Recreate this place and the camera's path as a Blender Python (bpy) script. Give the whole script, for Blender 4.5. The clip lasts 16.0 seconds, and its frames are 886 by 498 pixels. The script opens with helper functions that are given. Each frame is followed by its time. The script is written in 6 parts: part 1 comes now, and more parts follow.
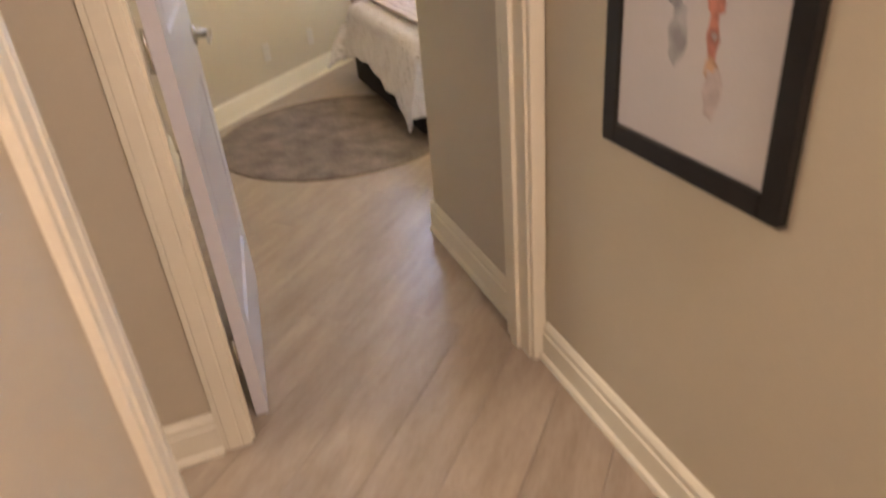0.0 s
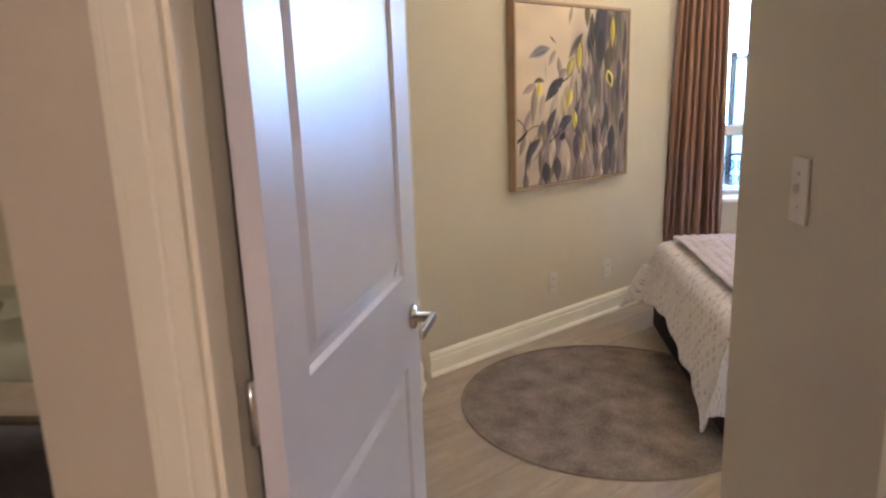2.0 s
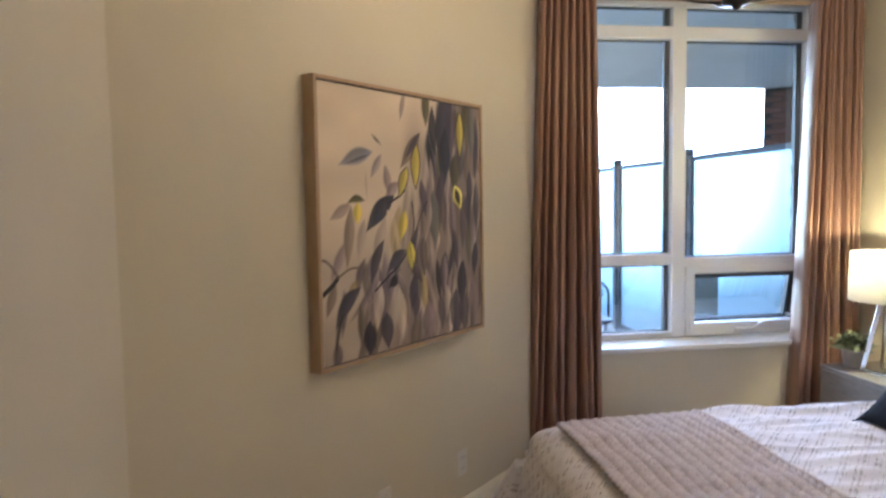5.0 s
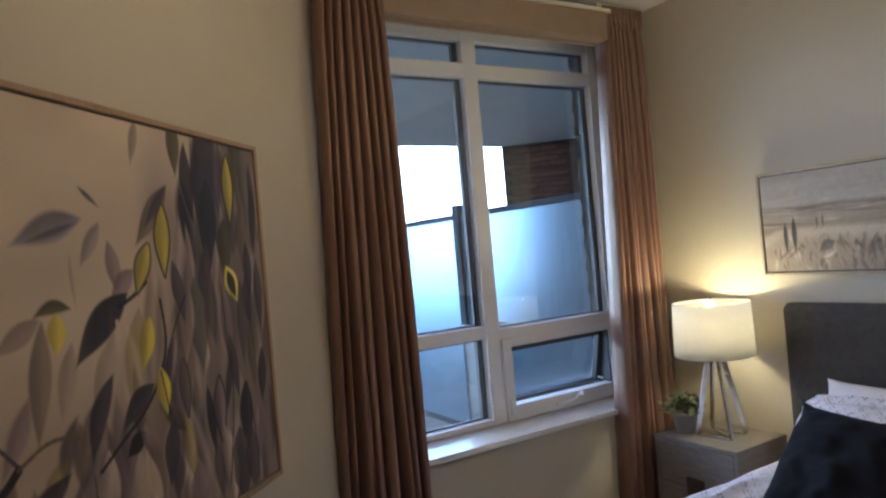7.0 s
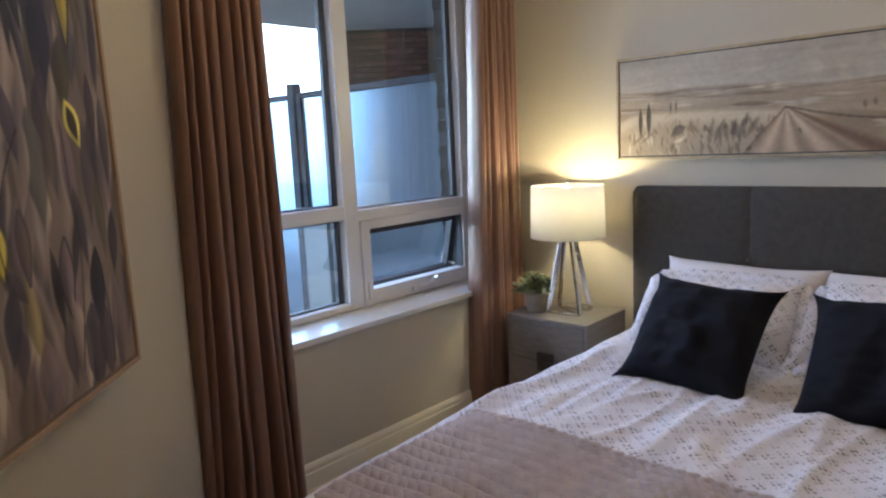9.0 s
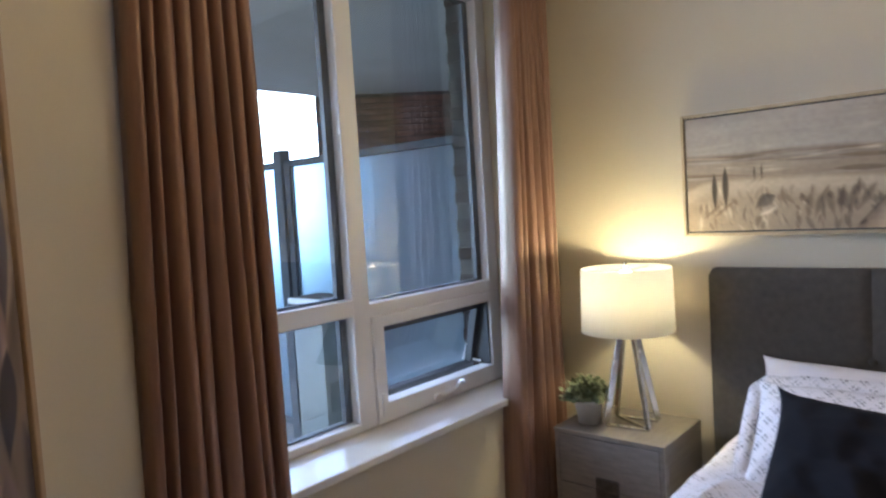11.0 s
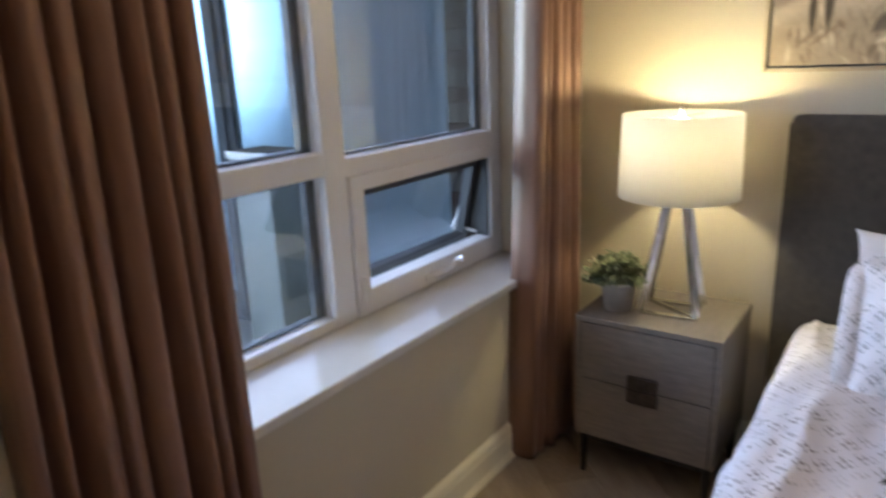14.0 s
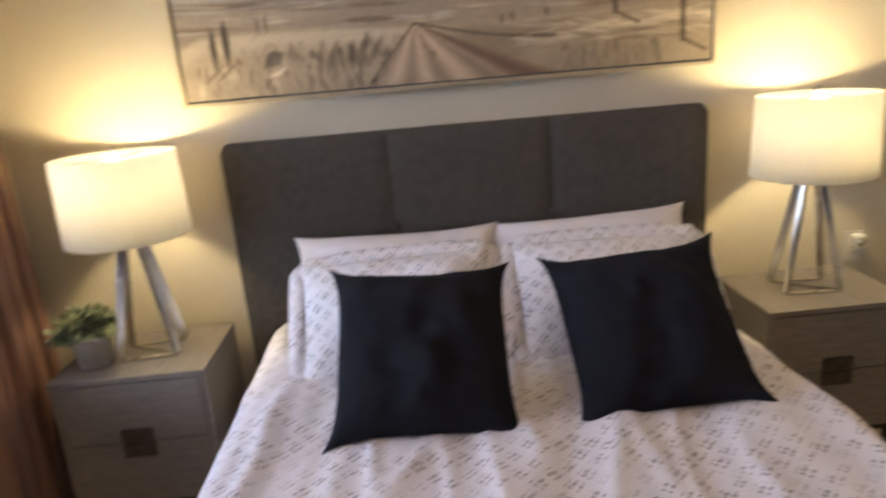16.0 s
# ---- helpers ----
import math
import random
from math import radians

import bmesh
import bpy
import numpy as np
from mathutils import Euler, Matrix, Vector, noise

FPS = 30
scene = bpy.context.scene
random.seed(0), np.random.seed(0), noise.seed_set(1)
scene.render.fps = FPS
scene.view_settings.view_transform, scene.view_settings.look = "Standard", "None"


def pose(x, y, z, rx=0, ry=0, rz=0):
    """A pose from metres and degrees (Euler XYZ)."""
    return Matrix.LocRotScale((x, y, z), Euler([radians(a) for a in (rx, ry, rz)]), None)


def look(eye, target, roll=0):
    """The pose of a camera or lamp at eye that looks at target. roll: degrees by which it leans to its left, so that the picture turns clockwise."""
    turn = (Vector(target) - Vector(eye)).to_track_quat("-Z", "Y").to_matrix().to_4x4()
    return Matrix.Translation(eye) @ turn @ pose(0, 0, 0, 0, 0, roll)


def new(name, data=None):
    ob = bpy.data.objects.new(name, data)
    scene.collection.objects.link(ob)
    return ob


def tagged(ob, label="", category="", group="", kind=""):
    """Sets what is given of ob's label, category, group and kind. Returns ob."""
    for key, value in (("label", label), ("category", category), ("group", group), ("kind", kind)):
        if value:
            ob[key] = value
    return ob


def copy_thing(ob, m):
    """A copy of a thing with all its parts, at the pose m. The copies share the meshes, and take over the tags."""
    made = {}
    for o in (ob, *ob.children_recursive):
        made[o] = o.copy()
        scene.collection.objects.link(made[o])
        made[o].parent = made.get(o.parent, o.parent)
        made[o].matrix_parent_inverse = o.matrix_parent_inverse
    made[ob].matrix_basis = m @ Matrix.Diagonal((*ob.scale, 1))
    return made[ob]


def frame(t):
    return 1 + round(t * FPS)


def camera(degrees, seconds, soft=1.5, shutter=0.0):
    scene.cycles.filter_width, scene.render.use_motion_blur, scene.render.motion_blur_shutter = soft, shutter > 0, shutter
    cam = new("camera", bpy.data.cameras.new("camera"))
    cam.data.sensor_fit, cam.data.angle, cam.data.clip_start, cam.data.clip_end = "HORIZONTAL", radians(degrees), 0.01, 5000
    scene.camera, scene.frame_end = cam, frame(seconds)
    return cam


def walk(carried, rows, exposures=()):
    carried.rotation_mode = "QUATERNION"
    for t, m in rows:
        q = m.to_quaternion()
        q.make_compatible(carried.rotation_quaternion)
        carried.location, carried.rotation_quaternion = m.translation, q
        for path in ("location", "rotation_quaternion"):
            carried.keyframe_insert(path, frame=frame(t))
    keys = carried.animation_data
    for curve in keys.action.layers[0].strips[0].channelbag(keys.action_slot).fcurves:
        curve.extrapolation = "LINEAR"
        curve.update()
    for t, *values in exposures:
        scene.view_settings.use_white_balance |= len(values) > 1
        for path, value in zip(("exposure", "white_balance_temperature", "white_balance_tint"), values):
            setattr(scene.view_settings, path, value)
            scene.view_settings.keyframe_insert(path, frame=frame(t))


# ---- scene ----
cam = camera(66.9, 16.0, soft=2.2, shutter=0.5)
PATH = [
    (0, (0.186, 0.44, 1.314), (0.753, 2.083, 0.324), -5.2),
    (0.5, (0.269, 0.614, 1.371), (0.721, 2.404, 0.601), -4.7),
    (1, (0.364, 0.806, 1.396), (0.558, 2.705, 0.799), -5.8),
    (1.5, (0.46, 0.993, 1.421), (0.304, 2.931, 0.949), -3.1),
    (2, (0.463, 1.191, 1.428), (0.251, 3.131, 0.991), -2.1),
    (2.5, (0.408, 1.382, 1.455), (0.402, 3.341, 1.054), -2.3),
    (3, (0.413, 1.545, 1.431), (0.478, 3.499, 1.008), -3.2),
    (5.5, (0.587, 2.864, 1.518), (1.063, 4.806, 1.506), 1.0),
    (6, (0.583, 3.087, 1.541), (1.405, 4.908, 1.632), 0.1),
    (6.5, (0.572, 3.279, 1.545), (1.559, 5.016, 1.638), -2.3),
    (7, (0.591, 3.542, 1.546), (1.625, 5.254, 1.557), -5.0),
    (7.5, (0.558, 3.705, 1.506), (1.753, 5.307, 1.431), -0.5),
    (8, (0.5, 3.795, 1.476), (1.812, 5.288, 1.25), -5.3),
    (8.5, (0.476, 3.811, 1.429), (1.875, 5.199, 1.09), -4.1),
    (11, (0.833, 4.439, 1.481), (2.345, 5.743, 1.359), -3.5),
    (11.5, (0.943, 4.624, 1.511), (2.411, 5.982, 1.509), -4.0),
    (12, (1.111, 4.758, 1.531), (2.474, 6.203, 1.765), -3.5),
    (12.5, (1.187, 4.844, 1.504), (2.61, 6.242, 1.645), -3.0),
    (13, (1.195, 4.927, 1.471), (2.663, 6.284, 1.439), -4.5),
    (13.5, (1.217, 4.995, 1.425), (2.633, 6.359, 1.058), -4.4),
    (14, (1.217, 5.012, 1.39), (2.772, 6.145, 0.844), -2.4),
    (14.5, (1.222, 4.967, 1.372), (2.936, 5.784, 0.746), -2.2),
    (15, (1.242, 4.885, 1.361), (3.058, 5.378, 0.684), -2.5),
    (15.5, (1.249, 4.83, 1.38), (3.125, 5.064, 0.727), -3.6),
    (16, (1.258, 4.743, 1.4), (3.181, 4.673, 0.853), -4.8),
]
walk(cam, [(t, look(eye, target, roll)) for t, eye, target, roll in PATH],
     [(0, 2.2, 6400, 17), (1.0, 2.24, 6080, 18), (1.5, 2.15, 6030, 18), (2.5, 1.7, 5840, 20), (3.2, 1.65, 5840, 20), (5.3, 1.0, 6010, 19), (6, 0.37, 6010, 21), (7, 0.08, 6010, 22), (8, 0.05, 6010, 22), (8.5, 0.37, 6060, 22),
      (11, 0.45, 6310, 22), (12.5, 0.55, 6460, 22), (13.5, 0.38, 6510, 22), (15, 0.27, 6860, 24), (15.5, 0.3, 7060, 26), (16, 0.5, 7110, 27)])

# ---- world, sun, exposure ----
world = bpy.data.worlds.new("sky")
scene.world = world
world.use_nodes = True
wn = world.node_tree.nodes
sky = wn.new("ShaderNodeTexSky")
sky.sky_type, sky.sun_disc = "NISHITA", False
sky.sun_elevation, sky.sun_rotation = radians(38), radians(200)
sky.air_density, sky.dust_density, sky.ozone_density = 1.0, 3.0, 1.0
world.node_tree.links.new(sky.outputs[0], wn["Background"].inputs[0])
wn["Background"].inputs[1].default_value = 0.12
sun_data = bpy.data.lights.new("sun", "SUN")
sun_data.energy, sun_data.angle, sun_data.color = 1.2, radians(12), (1.0, 0.96, 0.9)
sun = new("sun", sun_data)
sun.matrix_world = look((0, 0, 20), (-6, -14, 0))
scene.view_settings.exposure = 0.0


def lamp_point(name, x, y, z, watts, radius, colour):
    data = bpy.data.lights.new(name, "POINT")
    data.energy, data.shadow_soft_size, data.color = watts, radius, colour
    ob = new(name, data)
    ob.location = (x, y, z)
    return ob


def lamp_area(name, eye, target, w, h, watts, colour):
    data = bpy.data.lights.new(name, "AREA")
    data.shape, data.size, data.size_y, data.energy, data.color = "RECTANGLE", w, h, watts, colour
    ob = new(name, data)
    ob.matrix_world = look(eye, target)
    return ob


LAMP_W, LAMP_C = 10.3, (1.0, 0.94, 0.50)        # bedside bulbs
CHAND_W, CHAND_C = 1.95, (1.0, 0.74, 0.42)      # every second candle of the chandelier
CHX, CHY, CHA = 1.69, 4.41, 20.0               # where the chandelier hangs, and its turn
lamp_area("hall_light", (0.80, -0.30, 2.74), (0.45, -0.05, 0), 0.30, 0.30, 11.0, (1.0, 0.78, 0.66))
lamp_area("window_light", (2.52, 6.42, 1.68), (1.95, 3.9, 0.45), 1.50, 1.75, 10.6, (0.54, 0.69, 1.0)).data.spread = radians(115)
lamp_point("living_lamp_light", -2.36, 5.86, 1.05, 9, 0.05, (1.0, 0.8, 0.5))
lamp_area("living_light", (-1.9, 2.2, 2.74), (-1.9, 2.2, 0), 0.5, 0.5, 11, (1.0, 0.85, 0.66))
# ---- materials ----
def principled(name, colour, rough=0.6, metal=0.0, spec=0.5):
    m = bpy.data.materials.new(name)
    m.use_nodes = True
    b = m.node_tree.nodes["Principled BSDF"]
    b.inputs["Base Color"].default_value = (*colour, 1)
    b.inputs["Roughness"].default_value = rough
    b.inputs["Metallic"].default_value = metal
    b.inputs["Specular IOR Level"].default_value = spec
    return m, m.node_tree, b


def surface(name, dark, light, scale=6.0, rough=0.6, metal=0.0, bump=0.05, fine=180.0, spec=0.5, stretch=(1, 1, 1), detail=6.0, rvar=0.08):
    """Two-scale mottled surface with a fine bump, in object metres."""
    m, t, b = principled(name, light, rough, metal, spec)
    n, l = t.nodes, t.links
    tc, mp = n.new("ShaderNodeTexCoord"), n.new("ShaderNodeMapping")
    mp.inputs["Scale"].default_value = stretch
    l.new(tc.outputs["Object"], mp.inputs[0])
    big, small = n.new("ShaderNodeTexNoise"), n.new("ShaderNodeTexNoise")
    big.inputs["Scale"].default_value, big.inputs["Detail"].default_value = scale, detail
    small.inputs["Scale"].default_value, small.inputs["Detail"].default_value = fine, 3.0
    for q in (big, small):
        l.new(mp.outputs[0], q.inputs["Vector"])
    mix = n.new("ShaderNodeMath")
    mix.operation = "MULTIPLY_ADD"
    mix.inputs[1].default_value = 0.35
    l.new(small.outputs["Fac"], mix.inputs[0])
    sc = n.new("ShaderNodeMath")
    sc.operation = "MULTIPLY"
    sc.inputs[1].default_value = 0.65
    l.new(big.outputs["Fac"], sc.inputs[0])
    l.new(sc.outputs[0], mix.inputs[2])
    ramp = n.new("ShaderNodeValToRGB")
    ramp.color_ramp.elements[0].position, ramp.color_ramp.elements[1].position = 0.32, 0.68
    ramp.color_ramp.elements[0].color, ramp.color_ramp.elements[1].color = (*dark, 1), (*light, 1)
    l.new(mix.outputs[0], ramp.inputs[0])
    l.new(ramp.outputs[0], b.inputs["Base Color"])
    rr = n.new("ShaderNodeMapRange")
    rr.inputs["To Min"].default_value, rr.inputs["To Max"].default_value = max(0.02, rough - rvar), min(1, rough + rvar)
    l.new(big.outputs["Fac"], rr.inputs[0])
    l.new(rr.outputs[0], b.inputs["Roughness"])
    if bump:
        bp = n.new("ShaderNodeBump")
        bp.inputs["Strength"].default_value, bp.inputs["Distance"].default_value = bump, 0.004
        l.new(mix.outputs[0], bp.inputs["Height"])
        l.new(bp.outputs[0], b.inputs["Normal"])
    return m


M_WALL = surface("wall_paint", (0.520, 0.462, 0.354), (0.565, 0.505, 0.393), 2.2, 0.75, bump=0.06, fine=260)
M_CEIL = surface("ceiling_paint", (0.72, 0.70, 0.66), (0.78, 0.76, 0.72), 3.0, 0.85, bump=0.25, fine=220)
M_TRIM = surface("white_trim", (0.78, 0.73, 0.585), (0.84, 0.79, 0.645), 5.0, 0.38, bump=0.02)
M_DOOR = surface("door_paint", (0.60, 0.59, 0.63), (0.65, 0.64, 0.68), 4.0, 0.28, bump=0.03, spec=0.38, rvar=0.015)
def plank_material():
    """Grained oak laminate; each board has a tone and a grain of its own."""
    m = surface("oak_laminate", (0.275, 0.216, 0.163), (0.41, 0.338, 0.262), 3.0, 0.36, bump=0.05, fine=26, stretch=(1.1, 5.5, 5.5), detail=3.5)
    t = m.node_tree
    n, l = t.nodes, t.links
    b = n["Principled BSDF"]
    old = b.inputs["Base Color"].links[0].from_socket
    info, hsv, mr, cmb = n.new("ShaderNodeObjectInfo"), n.new("ShaderNodeHueSaturation"), n.new("ShaderNodeMapRange"), n.new("ShaderNodeCombineXYZ")
    mr.inputs["To Min"].default_value, mr.inputs["To Max"].default_value = 0.95, 1.05
    l.new(info.outputs["Random"], mr.inputs[0])
    l.new(mr.outputs[0], hsv.inputs["Value"])
    l.new(old, hsv.inputs["Color"])
    l.new(hsv.outputs[0], b.inputs["Base Color"])
    mp = next(q for q in n if q.bl_idname == "ShaderNodeMapping")
    mul = n.new("ShaderNodeMath")
    mul.operation = "MULTIPLY"
    mul.inputs[1].default_value = 40.0
    l.new(info.outputs["Random"], mul.inputs[0])
    l.new(mul.outputs[0], cmb.inputs[0])
    l.new(mul.outputs[0], cmb.inputs[1])
    l.new(cmb.outputs[0], mp.inputs["Location"])
    return m


M_PLANK = plank_material()
M_FLOOR = surface("floor_wood", (0.25, 0.195, 0.145), (0.42, 0.345, 0.265), 4.0, 0.42, bump=0.05, fine=60, stretch=(1, 1, 1))
M_PVC = surface("window_pvc", (0.75, 0.76, 0.78), (0.81, 0.81, 0.83), 4.0, 0.35, bump=0.01)
M_DARK = surface("dark_gasket", (0.03, 0.035, 0.04), (0.05, 0.055, 0.06), 9.0, 0.5)
M_BLIND = surface("blind_cloth", (0.30, 0.21, 0.14), (0.36, 0.26, 0.18), 10.0, 0.8, bump=0.15, fine=500)
M_HEAD = surface("charcoal_cloth", (0.048, 0.041, 0.034), (0.080, 0.069, 0.058), 40.0, 0.95, bump=0.4, fine=500)
M_NAVY = surface("navy_velvet", (0.0080, 0.0086, 0.0125), (0.0115, 0.0122, 0.0170), 12.0, 0.92, bump=0.25, fine=600, spec=0.18)
M_LINEN = surface("white_linen", (0.72, 0.68, 0.66), (0.80, 0.77, 0.75), 8.0, 0.85, bump=0.2, fine=600)
M_GREYWOOD = surface("grey_wash_wood", (0.145, 0.123, 0.107), (0.228, 0.198, 0.173), 5.0, 0.5, bump=0.15, fine=30, stretch=(3, 0.6, 14))
M_BLACK = surface("black_metal", (0.012, 0.011, 0.01), (0.022, 0.02, 0.018), 15.0, 0.4, metal=0.3)
M_CHROME = surface("brushed_nickel", (0.55, 0.53, 0.50), (0.68, 0.66, 0.62), 40.0, 0.24, metal=1.0, bump=0.02)
M_OAK = surface("oak_frame", (0.30, 0.19, 0.11), (0.42, 0.29, 0.175), 9.0, 0.5, bump=0.1, fine=60, stretch=(6, 6, 1))

M_BRONZE = surface("dark_bronze", (0.035, 0.026, 0.02), (0.075, 0.058, 0.045), 25.0, 0.35, metal=0.8)
M_CANDLE = surface("candle_sleeve", (0.16, 0.13, 0.10), (0.26, 0.22, 0.17), 25.0, 0.4, metal=0.5)
M_VENT = surface("vent_paint", (0.36, 0.32, 0.26), (0.44, 0.40, 0.33), 9.0, 0.5)

# ---- mesh helpers ----
def link_mesh(name, bm, material, smooth=False):
    me = bpy.data.meshes.new(name)
    bmesh.ops.recalc_face_normals(bm, faces=bm.faces[:])
    bm.to_mesh(me)
    bm.free()
    for mm in (material if isinstance(material, (list, tuple)) else [material]):
        me.materials.append(mm)
    if smooth:
        for p in me.polygons:
            p.use_smooth = True
    return new(name, me)


def part(name, bm, material, parent, label="", smooth=False):
    ob = link_mesh(name, bm, material, smooth)
    ob.parent = parent
    ob.matrix_parent_inverse = Matrix()
    return tagged(ob, label)


def thing(name, label, category, m=None, group=""):
    ob = new(name)
    ob.empty_display_size = 0.1
    if m is not None:
        ob.matrix_basis = m
    return tagged(ob, label, category, group)


def single(name, bm, material, label, category, kind="", smooth=False, group=""):
    return tagged(link_mesh(name, bm, material, smooth), label, category, group, kind)


def box(bm, x0, y0, z0, x1, y1, z1, bevel=0.0, seg=2, m=None):
    r = bmesh.ops.create_cube(bm, size=1.0)
    vs = r["verts"]
    bmesh.ops.transform(bm, verts=vs, matrix=Matrix.Translation(((x0 + x1) / 2, (y0 + y1) / 2, (z0 + z1) / 2)) @ Matrix.Diagonal((x1 - x0, y1 - y0, z1 - z0, 1)))
    if bevel:
        es = list({e for v in vs for e in v.link_edges})
        g = bmesh.ops.bevel(bm, geom=es, offset=bevel, segments=seg, affect="EDGES", profile=0.5)
        vs = [v for v in g["verts"]]
        vs = list({v for f in g["faces"] for v in f.verts} | set(vs))
    if m is not None:
        done = set()
        stack = [v for v in vs if v.is_valid]
        while stack:
            v = stack.pop()
            if v in done:
                continue
            done.add(v)
            stack.extend(e.other_vert(v) for e in v.link_edges)
        bmesh.ops.transform(bm, verts=list(done), matrix=m)
    return bm


def boxed(*a, **k):
    return box(bmesh.new(), *a, **k)


def prism(points, z0, z1, bm=None):
    """An upright prism over a plan outline."""
    bm = bm or bmesh.new()
    lo = [bm.verts.new((x, y, z0)) for x, y in points]
    hi = [bm.verts.new((x, y, z1)) for x, y in points]
    n = len(points)
    bm.faces.new(lo[::-1])
    bm.faces.new(hi)
    for i in range(n):
        bm.faces.new((lo[i], lo[(i + 1) % n], hi[(i + 1) % n], hi[i]))
    return bm


def sweep(profile, a, b, bm=None, out=None):
    """Extrude a (depth, height) profile from a to b (plan points); depth goes to the left of a->b unless out is given."""
    bm = bm or bmesh.new()
    a, b = Vector((*a, 0)), Vector((*b, 0))
    d = (b - a).normalized()
    nrm = Vector((-d.y, d.x, 0)) if out is None else Vector((*out, 0)).normalized()
    ends = [[bm.verts.new(p + nrm * u + Vector((0, 0, v))) for u, v in profile] for p in (a, b)]
    n = len(profile)
    for i in range(n):
        bm.faces.new((ends[0][i], ends[0][(i + 1) % n], ends[1][(i + 1) % n], ends[1][i]))
    bm.faces.new(ends[0][::-1])
    bm.faces.new(ends[1])
    return bm


def lathe(profile, seg=32, bm=None, at=(0, 0, 0), closed=False):
    bm = bm or bmesh.new()
    rings = []
    for r, z in profile:
        rings.append([bm.verts.new((at[0] + r * math.cos(2 * math.pi * k / seg), at[1] + r * math.sin(2 * math.pi * k / seg), at[2] + z)) for k in range(seg)])
    for i in range(len(rings) - 1 + (1 if closed else 0)):
        p, q = rings[i], rings[(i + 1) % len(rings)]
        for k in range(seg):
            bm.faces.new((p[k], p[(k + 1) % seg], q[(k + 1) % seg], q[k]))
    if not closed:
        bm.faces.new(rings[0][::-1])
        bm.faces.new(rings[-1])
    return bm


def rod(bm, a, b, r, seg=10, r2=None):
    a, b = Vector(a), Vector(b)
    d = b - a
    q = d.to_track_quat("Z", "Y").to_matrix().to_4x4()
    bmesh.ops.create_cone(bm, cap_ends=True, segments=seg, radius1=r, radius2=r if r2 is None else r2, depth=d.length, matrix=Matrix.Translation((a + b) / 2) @ q)
    return bm


def bar(bm, a, b, w, h):
    """A square bar from a to b."""
    a, b = Vector(a), Vector(b)
    d = b - a
    q = d.to_track_quat("Z", "Y").to_matrix().to_4x4()
    bmesh.ops.create_cube(bm, size=1.0, matrix=Matrix.Translation((a + b) / 2) @ q @ Matrix.Diagonal((w, h, d.length, 1)))
    return bm


def tube(bm, pts, r, seg=8):
    rings = []
    n = len(pts)
    up = Vector((0, 0, 1))
    for i, p in enumerate(pts):
        d = (Vector(pts[min(i + 1, n - 1)]) - Vector(pts[max(i - 1, 0)])).normalized()
        s = d.cross(up)
        if s.length < 1e-4:
            s = d.cross(Vector((1, 0, 0)))
        s.normalize()
        u = s.cross(d)
        rings.append([bm.verts.new(Vector(p) + r * (math.cos(2 * math.pi * k / seg) * s + math.sin(2 * math.pi * k / seg) * u)) for k in range(seg)])
    for p, q in zip(rings, rings[1:]):
        for k in range(seg):
            bm.faces.new((p[k], p[(k + 1) % seg], q[(k + 1) % seg], q[k]))
    bm.faces.new(rings[0][::-1])
    bm.faces.new(rings[-1])
    return bm


# ---- the plan ----
XH, YW, CEIL = 3.50, 6.10, 2.76          # headboard wall, window wall, ceiling
XR, YS = 0.975, 2.778                    # hall and passage wall, south wall of the bedroom
YD0, YD1 = 1.905, 2.015                  # door wall
DIAG = Vector((0.6990, 0.7151, 0))       # along the slanting wall
DIAG_N = Vector((0.7151, -0.6990, 0))    # from it into the room
D0 = Vector((0.4346, 4.8986, 0))


def on_diag(s, off=0.0):
    p = D0 + DIAG * s + DIAG_N * off
    return (p.x, p.y)


S_END, S_WEST = 1.668, -0.66
XB = -0.02                               # bedroom side of the partition behind the door
# ---- floor, ceiling, walls ----
FLOOR = single("floor", boxed(-4.2, -1.2, -0.06, 3.75, 6.36, 0.0), M_FLOOR, "pale oak laminate floor", "floor", "structure")
single("ceiling", boxed(-4.2, -1.2, CEIL, 3.75, 6.36, CEIL + 0.08), M_CEIL, "white painted ceiling", "ceiling", "structure")


def wall(name, bm, label="warm beige painted wall"):
    return single(name, bm, M_WALL, label, "wall", "structure")


wall("wall_east", boxed(XH, 2.70, 0, XH + 0.14, 6.36, CEIL))
wx0, wx1, wz0, wz1 = 1.66, 3.37, 0.64, 2.66
bm = boxed(1.2, YW, 0, XH, YW + 0.26, wz0)
box(bm, 1.2, YW, wz1, XH, YW + 0.26, CEIL)
box(bm, 1.2, YW, wz0, wx0, YW + 0.26, wz1)
box(bm, wx1, YW, wz0, XH, YW + 0.26, wz1)
wall("wall_north", bm)
p0, p1 = on_diag(S_WEST), on_diag(S_END + 0.1)
q0, q1 = on_diag(S_WEST, -0.12), on_diag(S_END + 0.1, -0.12)
wall("wall_slanting", prism([p0, p1, q1, q0], 0, CEIL))
wall("wall_west", prism([(-0.128, YD1), (XB, YD1), (XB, 4.45), (-0.128, 4.345)], 0, CEIL))
wall("wall_south", prism([(XR, YS), (XR, -1.2), (XR + 0.12, -1.2), (XR + 0.12, YS - 0.12), (XH + 0.14, YS - 0.12), (XH + 0.14, YS)], 0, CEIL))
DX0, DX1, DH = 0.092, 0.94, 2.06
bm = boxed(-0.128, YD0, 0, DX0, YD1, CEIL)
box(bm, DX0, YD0, DH, XR, YD1, CEIL)
wall("wall_door", bm)
wall("wall_hall_left", prism([(-0.10, -1.2), (0.03, -1.2), (0.03, 1.13), (-0.10, 1.13)], 0, CEIL))
